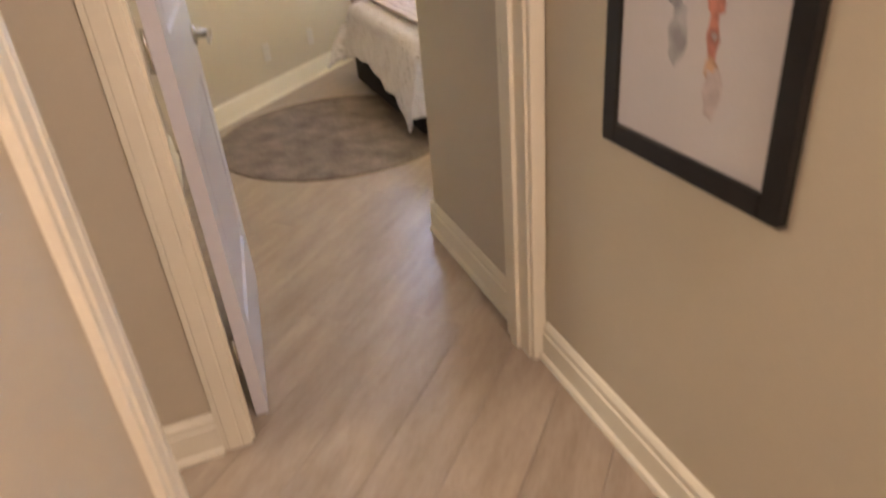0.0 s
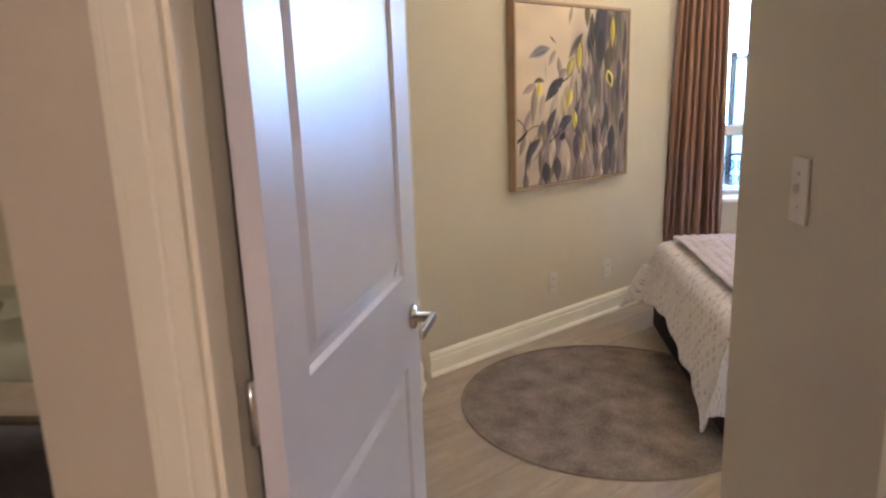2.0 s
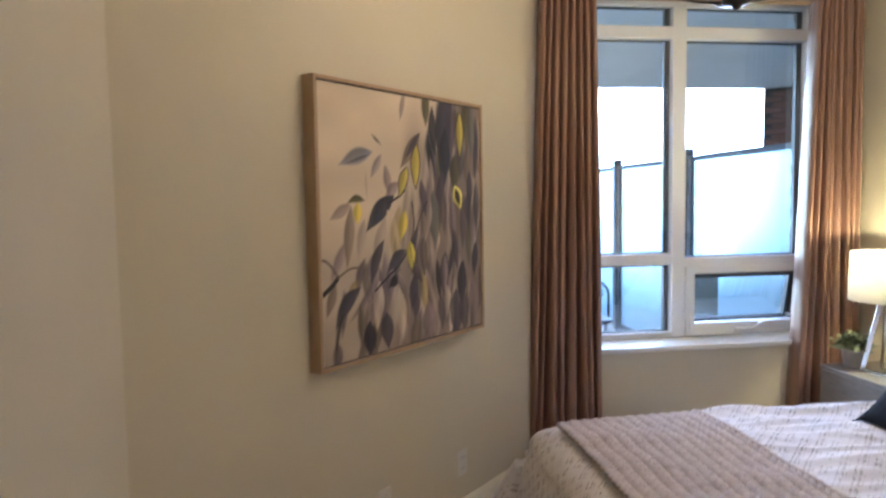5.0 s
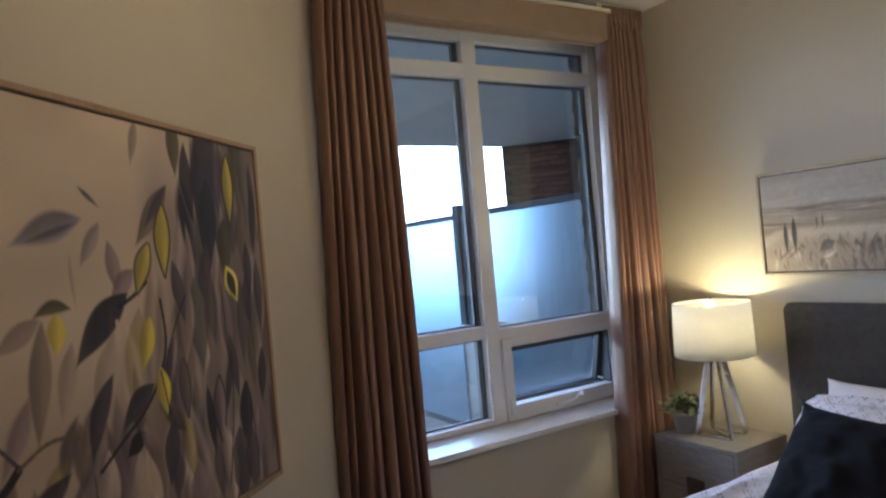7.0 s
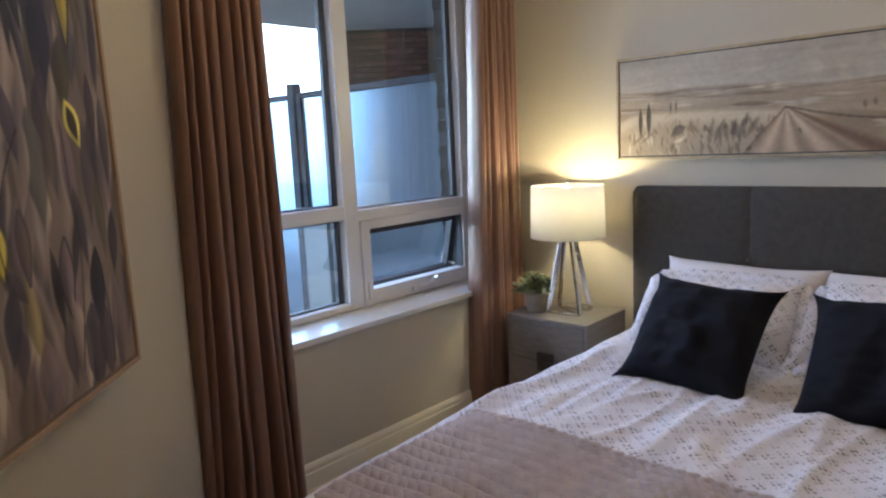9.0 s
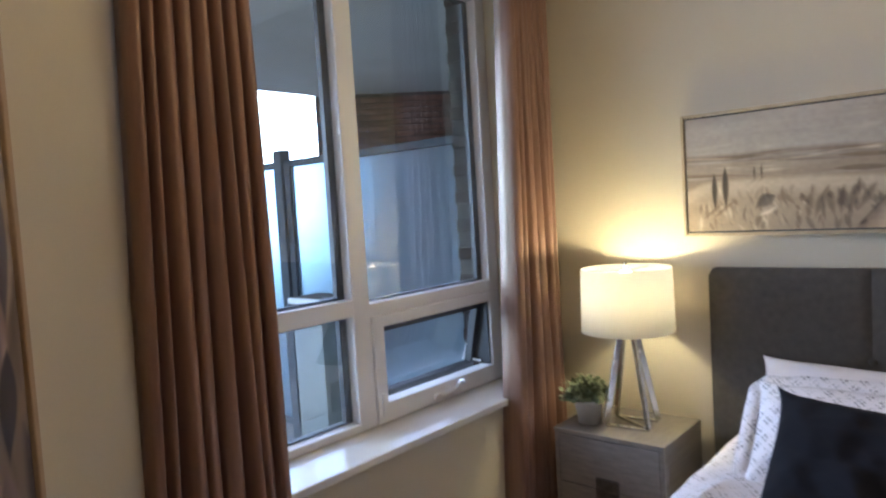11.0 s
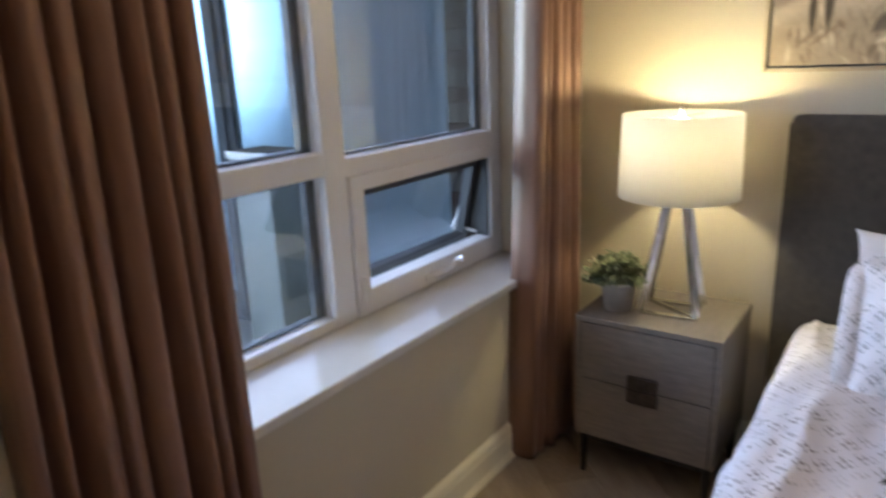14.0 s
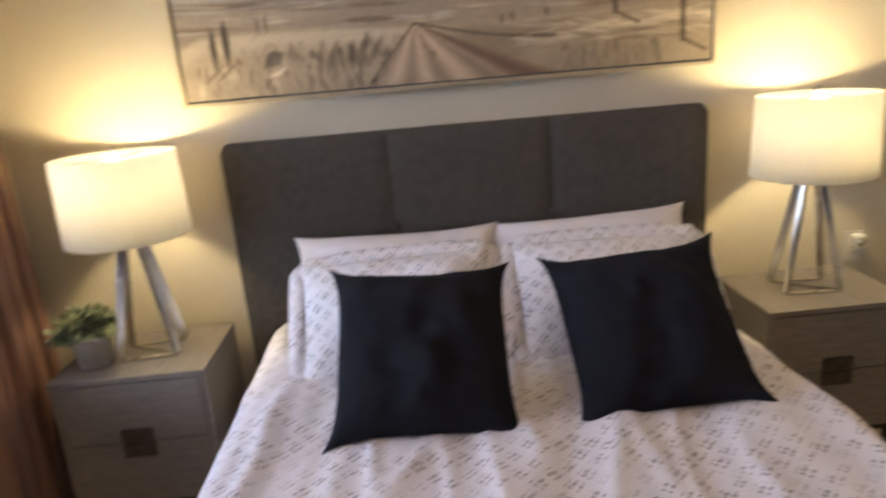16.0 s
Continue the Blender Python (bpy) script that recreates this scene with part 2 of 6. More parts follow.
wall("wall_hall_back", boxed(-0.10, -1.32, 0, XR + 0.12, -1.2, CEIL))
# living side: far slanting wall, back and side walls that close it
lv1 = Vector((-0.6, 8.09))
wall("wall_living_far", prism([(-4.2, 4.41), (lv1.x, lv1.y), (lv1.x - 0.1, lv1.y + 0.1), (-4.3, 4.51)], 0, CEIL))
wall("wall_living_side", boxed(-4.32, -1.2, 0, -4.2, 4.5, CEIL))
wall("wall_living_back", boxed(-4.2, -1.32, 0, -0.10, -1.2, CEIL))
wall("wall_living_end", prism([on_diag(S_END, -0.13), (lv1.x, lv1.y), (lv1.x, lv1.y + 0.1), on_diag(S_END, -0.02)], 0, CEIL))

# ---- skirtings ----
SKIRT = [(0, 0), (0.027, 0), (0.027, 0.010), (0.023, 0.020), (0.016, 0.026), (0.016, 0.094), (0.012, 0.098), (0.013, 0.108), (0.0125, 0.118), (0.006, 0.130), (0.003, 0.134), (0, 0.134)]


def skirting(a, b, out):
    return single("baseboard", sweep(SKIRT, a, b, out=out), M_TRIM, "white moulded baseboard", "baseboard", "structure")


skirting(on_diag(S_WEST + 0.05), on_diag(S_END), (DIAG_N.x, DIAG_N.y))
skirting((1.60, YW), (XH, YW), (0, -1))
skirting((XH, YW), (XH, YS), (-1, 0))
skirting((XR, -1.2), (XR, 1.850), (-1, 0))
skirting((XR, 2.03), (XR, YS + 0.016), (-1, 0))
skirting((XR - 0.016, YS), (XH, YS), (0, 1))
skirting((-0.128, YD0), (0.02, YD0), (0, -1))
skirting((XB, YD1), (XB, 4.36), (1, 0))
skirting((-4.2, 4.41), (lv1.x, lv1.y), (0.7151, -0.6990))

# ---- door lining and casings ----
def casing_profile(w):
    return [(0, 0), (0.014, 0), (0.017, 0.004), (0.017, w * 0.30), (0.0145, w * 0.33), (0.0145, w * 0.36), (0.0165, w * 0.40), (0.0155, w * 0.80), (0.0125, w * 0.84), (0.0125, w * 0.88), (0.011, w), (0, w)]


def upright(name, x, y, dx, w, z1, out):
    """A moulded casing that stands at x, runs dx sideways and juts out."""
    bm = bmesh.new()
    prof = casing_profile(w)
    ends = []
    for z in (0.0, z1):
        ends.append([bm.verts.new((x + dx * v, y + out * u, z)) for u, v in prof])
    n = len(prof)
    for i in range(n):
        bm.faces.new((ends[0][i], ends[0][(i + 1) % n], ends[1][(i + 1) % n], ends[1][i]))
    bm.faces.new(ends[0][::-1])
    bm.faces.new(ends[1])
    return single(name, bm, M_TRIM, "white moulded door casing", "trim", "structure")


upright("trim", 0.096, YD0, -1, 0.076, DH + 0.085, -1)
upright("trim", 0.096, YD1, -1, 0.076, DH + 0.085, 1)
single("trim", boxed(0.930, YD0 - 0.053, 0, XR - 0.002, YD0 - 0.036, DH + 0.085, 0.004), M_TRIM, "plain white door casing against the hall wall", "trim", "structure")
single("trim", boxed(0.096, YD0 - 0.017, DH, 0.93, YD0, DH + 0.085, 0.004), M_TRIM, "white head casing over the door", "trim", "structure")
bm = boxed(0.092, YD0, 0, 0.104, YD0 + 0.056, DH)
box(bm, 0.092, YD0 + 0.056, 0, 0.096, YD1, DH)
single("trim", bm, M_TRIM, "white door lining with a stop", "trim", "structure")
bm = boxed(0.923, YD0 - 0.036, 0, XR, YD1, DH)
box(bm, 0.911, YD0 + 0.02, 0, 0.923, YD0 + 0.062, DH)
single("trim", bm, M_TRIM, "white door lining with a stop", "trim", "structure")
single("trim", boxed(0.104, YD0, DH - 0.013, 0.923, YD1, DH), M_TRIM, "white head lining of the door", "trim", "structure")
strike = thing("strike_plate", "brushed nickel strike plate let into the door lining", "hardware")
part("plate", boxed(0.9215, YD1 - 0.050, 0.865, 0.923, YD1 - 0.022, 0.93, 0.0006), M_CHROME, strike)
part("latch_hole", boxed(0.9208, YD1 - 0.043, 0.885, 0.9216, YD1 - 0.029, 0.91), M_DARK, strike)
# cased end of the hall wall
bm = boxed(-0.115, 1.13, 0, 0.045, 1.146, CEIL - 0.02, 0.004)
single("trim", bm, M_TRIM, "cream casing at the end of the hall wall", "trim", "structure")
bm = bmesh.new()
prof = casing_profile(0.085)
rings = [[bm.verts.new((0.03 + u, 1.146 - v, z)) for u, v in prof] for z in (0.0, CEIL - 0.02)]
for i in range(len(prof)):
    bm.faces.new((rings[0][i], rings[0][(i + 1) % len(prof)], rings[1][(i + 1) % len(prof)], rings[1][i]))
bm.faces.new(rings[1])
single("trim", bm, M_TRIM, "cream casing along the hall opening", "trim", "structure")

# ---- door leaf ----
def panel_mould(bm, y0, z0, y1, z1, x=0.0, w=0.022, d=0.008):
    """A sunk, bevelled panel moulding on a face at x: outer rim, inner slope, raised field."""
    def ring(y0, z0, y1, z1, x):
        return [bm.verts.new(p) for p in ((x, y0, z0), (x, y1, z0), (x, y1, z1), (x, y0, z1))]
    rs = [ring(y0, z0, y1, z1, x), ring(y0 + w * 0.35, z0 + w * 0.35, y1 - w * 0.35, z1 - w * 0.35, x - d), ring(y0 + w, z0 + w, y1 - w, z1 - w, x - d), ring(y0 + w * 1.9, z0 + w * 1.9, y1 - w * 1.9, z1 - w * 1.9, x - d * 0.25)]
    for a, b in zip(rs, rs[1:]):
        for i in range(4):
            bm.faces.new((a[i], a[(i + 1) % 4], b[(i + 1) % 4], b[i]))
    bm.faces.new(rs[-1])
    return rs[0]


def door_leaf(w=0.775, h=2.03, th=0.035):
    """A two-panel leaf in the plane x = 0, hinge at y = 0, face towards +x."""
    d = new("door_1")
    tagged(d, "white two-panel door standing open into the bedroom", "door", "", "structure")
    sl, sr = 0.100, 0.118
    rows = [(0.24, 0.815), (1.03, 1.90)]
    bm = bmesh.new()
    ys = [0, sl, w - sr, w]
    zs = [0, rows[0][0], rows[0][1], rows[1][0], rows[1][1], h]
    for i in range(3):
        for k in range(5):
            if i == 1 and k in (1, 3):
                panel_mould(bm, ys[1], zs[k], ys[2], zs[k + 1])
                continue
            bm.faces.new([bm.verts.new(p) for p in ((0, ys[i], zs[k]), (0, ys[i + 1], zs[k]), (0, ys[i + 1], zs[k + 1]), (0, ys[i], zs[k + 1]))])
    for q in (((0, 0, 0), (0, 0, h), (-th, 0, h), (-th, 0, 0)), ((0, w, 0), (-th, w, 0), (-th, w, h), (0, w, h)), ((0, 0, h), (0, w, h), (-th, w, h), (-th, 0, h)), ((0, 0, 0), (-th, 0, 0), (-th, w, 0), (0, w, 0)), ((-th, 0, 0), (-th, 0, h), (-th, w, h), (-th, w, 0))):
        bm.faces.new([bm.verts.new(p) for p in q])
    bmesh.ops.remove_doubles(bm, verts=bm.verts[:], dist=0.0004)
    part("leaf", bm, M_DOOR, d)
    hd = part("handle", lathe([(0.030, 0), (0.030, 0.006), (0.026, 0.010), (0.0115, 0.011), (0.011, 0.052), (0.0, 0.053)][:5], 24), M_CHROME, d, "brushed nickel lever handle", True)
    hd.matrix_basis = pose(0, w - 0.062, 0.918, 0, 90, 0)
    lv = part("lever", box(bmesh.new(), -0.005, -0.125, -0.012, 0.007, 0.014, 0.012, 0.004), M_CHROME, hd)
    lv.matrix_basis = pose(0, 0, 0.050, 0, -90, 0)
    for z in (0.22, 1.02, 1.82):
        part("hinge", rod(bmesh.new(), (-0.040, -0.004, z - 0.045), (-0.040, -0.004, z + 0.045), 0.0060), M_CHROME, d, "nickel butt hinge", True)
    part("latch", boxed(-0.029, w - 0.0005, 0.89, -0.006, w + 0.0015, 0.95, 0.0005), M_CHROME, d)
    d.matrix_basis = pose(0.153, 1.985, 0.008, 0, 0, -5.3)
    return d


door_leaf()
# ---- window ----
def glass(name="pane_glass", tint=(0.93, 0.97, 1.0)):
    m = bpy.data.materials.new(name)
    m.use_nodes = True
    t = m.node_tree
    n, l = t.nodes, t.links
    out = n["Material Output"]
    n.remove(n["Principled BSDF"])
    tr, gl, mx, fr = n.new("ShaderNodeBsdfTransparent"), n.new("ShaderNodeBsdfGlossy"), n.new("ShaderNodeMixShader"), n.new("ShaderNodeLayerWeight")
    tr.inputs[0].default_value = (*tint, 1)
    gl.inputs["Roughness"].default_value = 0.0
    fr.inputs[0].default_value = 0.5
    pw, sc = n.new("ShaderNodeMath"), n.new("ShaderNodeMath")
    pw.operation, sc.operation = "POWER", "MULTIPLY_ADD"
    pw.inputs[1].default_value, sc.inputs[1].default_value, sc.inputs[2].default_value = 5.0, 0.8, 0.095
    l.new(fr.outputs["Facing"], pw.inputs[0])
    l.new(pw.outputs[0], sc.inputs[0])
    l.new(sc.outputs[0], mx.inputs[0])
    l.new(tr.outputs[0], mx.inputs[1])
    l.new(gl.outputs[0], mx.inputs[2])
    l.new(mx.outputs[0], out.inputs[0])
    return m


M_GLASS = glass()
YF0, YF1 = 6.295, 6.365
win = new("window_1")
tagged(win, "white framed window with an awning sash standing open", "window", "", "structure")
bm = bmesh.new()
fx0, fx1, fz0, fz1 = 1.67, 3.37, 0.668, 2.64
for a in ((fx0, fz0, fx0 + 0.06, fz1), (2.46, fz0, 2.545, fz1), (fx1 - 0.07, fz0, fx1, fz1)):
    box(bm, a[0], YF0, a[1], a[2], YF1, a[3], 0.006)
for a in ((fx0 + 0.05, 2.405, 2.47, 2.478), (2.535, 2.405, fx1 - 0.06, 2.478), (fx0 + 0.05, fz1 - 0.05, 2.47, fz1), (2.535, fz1 - 0.05, fx1 - 0.06, fz1), (fx0 + 0.05, fz0, 2.47, 0.70), (fx0 + 0.05, 1.10, 2.47, 1.165), (2.535, 1.085, fx1 - 0.06, 1.138)):
    box(bm, a[0], YF0 + 0.003, a[1], a[2], YF1 - 0.003, a[3], 0.005)
part("window_frame", bm, M_PVC, win)
# inner frame of the awning opening
bm = bmesh.new()
ax0, ax1, az0, az1 = 2.548, 3.297, 0.672, 1.086
for a in ((ax0, az0, ax0 + 0.055, az1), (ax1 - 0.014, az0, ax1, az1), (ax0 + 0.05, az0, ax1 - 0.012, az0 + 0.075), (ax0 + 0.05, az1 - 0.045, ax1 - 0.012, az1)):
    box(bm, a[0], YF0 - 0.008, a[1], a[2], YF1 - 0.01, a[3], 0.004)
part("awning_frame", bm, M_PVC, win)
# sash: hinged along its top, pushed out below
sash = part("awning_sash", bmesh.new(), M_DARK, win, "dark edged awning sash tilted outward")
sash.matrix_basis = pose((ax0 + ax1) / 2 + 0.02, YF1 - 0.02, az1 - 0.045, 12, 0, 0)
sw, sh = 0.335, 0.322
bm = bmesh.new()
for a in ((-sw, -sh, -sw + 0.028, 0), (sw - 0.028, -sh, sw, 0), (-sw + 0.02, -sh, sw - 0.02, -sh + 0.03), (-sw + 0.02, -0.03, sw - 0.02, 0)):
    box(bm, a[0], -0.012, a[1], a[2], 0.028, a[3], 0.004)
bm.to_mesh(sash.data)
bm.free()
part("pane", boxed(-sw + 0.024, 0.006, -sh + 0.026, sw - 0.024, 0.010, -0.026), M_GLASS, sash).visible_shadow = False
bm = bmesh.new()
rod(bm, (ax1 - 0.03, YF1 - 0.015, az0 + 0.09), (ax1 - 0.035, YF1 + 0.075, az0 + 0.10), 0.006)
rod(bm, (ax1 - 0.03, YF1 - 0.012, az1 - 0.08), (ax1 - 0.04, YF1 + 0.08, az0 + 0.09), 0.007)
part("weather_seal", boxed(ax1 - 0.022, YF0 + 0.006, az0 + 0.076, ax1 - 0.0145, YF1 + 0.03, az1 - 0.046), M_DARK, win, "black rubber seal")
part("stay_arm", bm, M_PVC, win)
bm = boxed(2.86, YF0 - 0.020, 0.688, 2.985, YF0 - 0.008, 0.712, 0.004)
tube(bm, [(2.90, YF0 - 0.022, 0.70), (2.93, YF0 - 0.040, 0.705), (2.965, YF0 - 0.044, 0.716), (3.00, YF0 - 0.042, 0.738)], 0.0085)
rod(bm, (3.0, YF0 - 0.042, 0.736), (3.0, YF0 - 0.072, 0.745), 0.011)
part("crank_handle", bm, M_PVC, win, "white folding crank handle", False)
bm = boxed(ax0 + 0.018, YF0 - 0.018, 0.70, ax0 + 0.034, YF0 - 0.008, 0.79, 0.003)
part("sash_lock", bm, M_PVC, win)
for x0, z0, x1, z1 in ((fx0 + 0.058, 0.698, 2.463, 1.102), (fx0 + 0.058, 1.163, 2.463, 2.407), (2.543, 1.136, fx1 - 0.068, 2.407), (fx0 + 0.058, 2.476, 2.463, fz1 - 0.048), (2.543, 2.476, fx1 - 0.068, fz1 - 0.048)):
    part("pane", boxed(x0, 6.334, z0, x1, 6.338, z1), M_GLASS, win).visible_shadow = False
    bm = bmesh.new()
    g = 0.016
    for a in ((x0, z0, x0 + g, z1), (x1 - g - 0.020, z0, x1, z1), (x0 + g, z0, x1 - g, z0 + g * 0.7), (x0 + g, z1 - g * 0.8, x1 - g, z1)):
        box(bm, a[0], 6.340, a[1], a[2], 6.362, a[3])
    part("gasket", bm, M_DARK, win, "dark glazing spacer")
M_SILL = surface("stone_sill", (0.70, 0.68, 0.64), (0.78, 0.76, 0.72), 7.0, 0.10, bump=0.01, spec=0.6)
single("window_sill", boxed(wx0 - 0.01, YW - 0.032, 0.640, 3.36, YF1, 0.667, 0.004), M_SILL, "polished cream stone window sill", "sill", "structure")
bm = boxed(wx1 - 0.001, YW + 0.002, 0.667, wx1 + 0.004, YF0, wz1)
single("trim", bm, M_TRIM, "white painted window reveal", "trim", "structure")

# ---- roller blind and curtains ----
bl = thing("roller_blind", "tan fabric roller blind rolled up in its cassette above the window", "blind")
part("cassette", boxed(1.88, 5.985, 2.555, 3.16, 6.09, 2.70, 0.010), M_BLIND, bl)
part("track", boxed(1.86, 5.99, 2.70, 3.20, 6.06, 2.722, 0.003), M_TRIM, bl)
part("bottom_bar", rod(bmesh.new(), (1.90, 6.055, 2.552), (3.14, 6.055, 2.552), 0.010), M_BLIND, bl)


def satin(name):
    m = surface(name, (0.155, 0.078, 0.060), (0.265, 0.142, 0.110), 3.0, 0.38, bump=0.06, fine=90, spec=0.7, stretch=(14, 14, 0.35))
    b = m.node_tree.nodes["Principled BSDF"]
    b.inputs["IOR"].default_value = 1.65
    b.inputs["Specular Tint"].default_value = (1.0, 0.87, 0.62, 1)
    b.inputs["Sheen Weight"].default_value = 0.12
    b.inputs["Sheen Roughness"].default_value = 0.35
    b.inputs["Sheen Tint"].default_value = (0.85, 0.70, 0.58, 1)
    return m


M_SATIN = satin("satin_curtain")


def curtain(label, lo0, lo1, hi0, hi1, y, z0, z1, folds, seed):
    """A pleated curtain: left and right edge at the hem and at the top; its folds drift and change depth on the way down."""
    rng = random.Random(seed)
    c = thing("curtain", label, "curtain", group="curtains at the window")
    n, rows = folds * 16, 48

    def stops(spread):
        cum = [0.0]
        for _ in range(folds):
            cum.append(cum[-1] + rng.uniform(1 - spread, 1 + spread))
        return [v / cum[-1] for v in cum]

    top, low = stops(0.15), stops(0.62)
    deep_top = [rng.uniform(0.75, 1.0) for _ in range(folds)]
    deep_low = [rng.uniform(0.35, 1.5) for _ in range(folds)]
    skew = [rng.uniform(-0.30, 0.30) for _ in range(folds)]
    bm = bmesh.new()
    grid = []
    for r in range(rows + 1):
        v = r / rows
        z = z0 + (z1 - z0) * v
        d = (1 - v) ** 0.7
        cum = [a + (b2 - a) * d for a, b2 in zip(top, low)]
        neck = 0.010 * math.exp(-((v - 0.955) / 0.02) ** 2)
        e0, e1 = lo0 + (hi0 - lo0) * v + neck, lo1 + (hi1 - lo1) * v - neck
        row = []
        k = 0
        for i in range(n + 1):
            u = i / n
            while k < folds - 1 and u > cum[k + 1]:
                k += 1
            f = (u - cum[k]) / (cum[k + 1] - cum[k])
            f = f + (skew[k] + 0.15 * math.sin(2.6 * v + k)) * f * (1 - f)
            deep = deep_top[k] + (deep_low[k] - deep_top[k]) * d
            near = deep_top[k - 1] + (deep_low[k - 1] - deep_top[k - 1]) * d if k else deep
            after = deep_top[k + 1] + (deep_low[k + 1] - deep_top[k + 1]) * d if k < folds - 1 else deep
            edge = near + (after - near) * f
            am = 0.047 * (0.6 * deep + 0.4 * edge) * (1.0 - 0.3 * max(0.0, (v - 0.94) / 0.06))
            lobe = 1 - 2 * abs(math.sin(math.pi * f)) ** 0.75
            yy = y + am * lobe + 0.006 * deep * math.cos(4 * math.pi * f + k * 1.7 + 2.0 * v) * d
            yy += 0.010 * math.sin(5 * v + 4 * u + seed) * d + 0.003 * math.sin(31 * u + 4 * v)
            xx = e0 + (e1 - e0) * u - 0.006 * deep * math.sin(2 * math.pi * f) + 0.006 * math.sin(4 * v + k * 2.1 + seed) * d
            row.append(bm.verts.new((xx, yy, z)))
        grid.append(row)
    for r in range(rows):
        for i in range(n):
            bm.faces.new((grid[r][i], grid[r][i + 1], grid[r + 1][i + 1], grid[r + 1][i]))
    cl = part("cloth", bm, M_SATIN, c, "", True)
    so = cl.modifiers.new("thick", "SOLIDIFY")
    so.thickness = 0.003
    for k in range(folds):
        bm = bmesh.new()
        x = hi0 + (hi1 - hi0) * (top[k] + top[k + 1]) / 2
        for dx in (-0.010, 0.0, 0.010):
            rod(bm, (x + dx * 0.6, y - 0.034, z1 - 0.10), (x + dx * 1.1, y - 0.028, z1 + 0.006), 0.004, 8, 0.007)
        part("pinch_pleat", bm, M_SATIN, c, "stitched pinch pleat", True)
    part("rail", boxed(hi0 - 0.02, y - 0.008, z1 + 0.008, hi1 + 0.01, y + 0.012, CEIL), M_TRIM, c, "white ceiling track")
    return c


curtain("pleated rose-brown satin curtain drawn aside, reaching the floor", 1.505, 1.905, 1.588, 1.872, 5.995, 0.012, 2.735, 8, 3)
curtain("pleated rose-brown satin curtain lit gold by the bedside lamp", 3.052, 3.472, 3.162, 3.440, 6.035, 0.012, 2.735, 9, 8)

# ---- terrace outside ----
M_CONC = surface("concrete", (0.47, 0.475, 0.47), (0.58, 0.585, 0.58), 1.6, 0.85, bump=0.2, fine=40)
M_MORTAR = surface("mortar", (0.028, 0.025, 0.023), (0.048, 0.043, 0.039), 9.0, 0.95, bump=0.3, spec=0.08)
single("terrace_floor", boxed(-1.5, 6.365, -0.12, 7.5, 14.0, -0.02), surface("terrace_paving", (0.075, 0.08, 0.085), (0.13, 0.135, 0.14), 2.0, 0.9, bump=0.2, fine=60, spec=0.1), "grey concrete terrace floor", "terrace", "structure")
single("ground", boxed(-300, -300, -3.2, 300, 300, -3.0), surface("far_ground", (0.10, 0.11, 0.08), (0.16, 0.16, 0.12), 0.2, 0.95), "grey-green ground", "ground", "structure")
single("terrace_soffit", boxed(-1.5, 6.365, 2.88, 9.5, 10.72, 3.15), M_CONC, "grey concrete slab over the terrace", "soffit", "structure")
single("facade", boxed(-6.0, 6.365, 2.665, 9.5, 6.50, 2.88), M_CONC, "concrete lintel band over the window", "facade", "structure")


def brick_material():
    m = surface("brick", (0.105, 0.050, 0.036), (0.205, 0.098, 0.068), 12.0, 0.95, bump=0.4, fine=90, spec=0.08)
    t = m.node_tree
    b = t.nodes["Principled BSDF"]
    old = b.inputs["Base Color"].links[0].from_socket
    info, hsv = t.nodes.new("ShaderNodeObjectInfo"), t.nodes.new("ShaderNodeHueSaturation")
    mr = t.nodes.new("ShaderNodeMapRange")
    mr.inputs["To Min"].default_value, mr.inputs["To Max"].default_value = 0.6, 1.35
    t.links.new(info.outputs["Random"], mr.inputs[0])
    t.links.new(mr.outputs[0], hsv.inputs["Value"])
    t.links.new(old, hsv.inputs["Color"])
    t.links.new(hsv.outputs[0], b.inputs["Base Color"])
    return m


M_BRICK = brick_material()


def brick_wall(name, label, origin, along, length, z0, z1, thick, rows_z0, bl=0.20, bh=0.058, jt=0.010, brick=None):
    """A mortar core with single bricks, proud of it, on the face to the right of along, above rows_z0."""
    o, d = Vector((*origin, 0)), Vector((*along, 0)).normalized()
    nrm = Vector((d.y, -d.x, 0))
    core = [o, o + d * length, o + d * length - nrm * thick, o - nrm * thick]
    w = single(name, prism([(p.x, p.y) for p in core], z0, z1), M_MORTAR, label, "wall", "structure")
    me = bpy.data.meshes.new("brick")
    bm = bmesh.new()
    box(bm, -bl / 2, -0.02, -bh / 2, bl / 2, 0.008, bh / 2, 0.003, 1)
    bm.to_mesh(me)
    bm.free()
    me.materials.append(brick or M_BRICK)
    rot = math.atan2(d.y, d.x)
    z, r, count = rows_z0 + bh / 2, 0, 0
    while z + bh / 2 < z1:
        x = bl / 2 if r % 2 == 0 else bl + jt / 2
        while x + bl / 2 <= length:
            b = new("brick", me)
            p = o + d * x + nrm * 0.004
            b.parent = w
            b.matrix_basis = Matrix.Translation((p.x, p.y, z)) @ Matrix.Rotation(rot, 4, "Z") @ Matrix.Rotation(math.pi, 4, "Z")
            x += bl + jt
            count += 1
        z += bh + jt
        r += 1
    return w


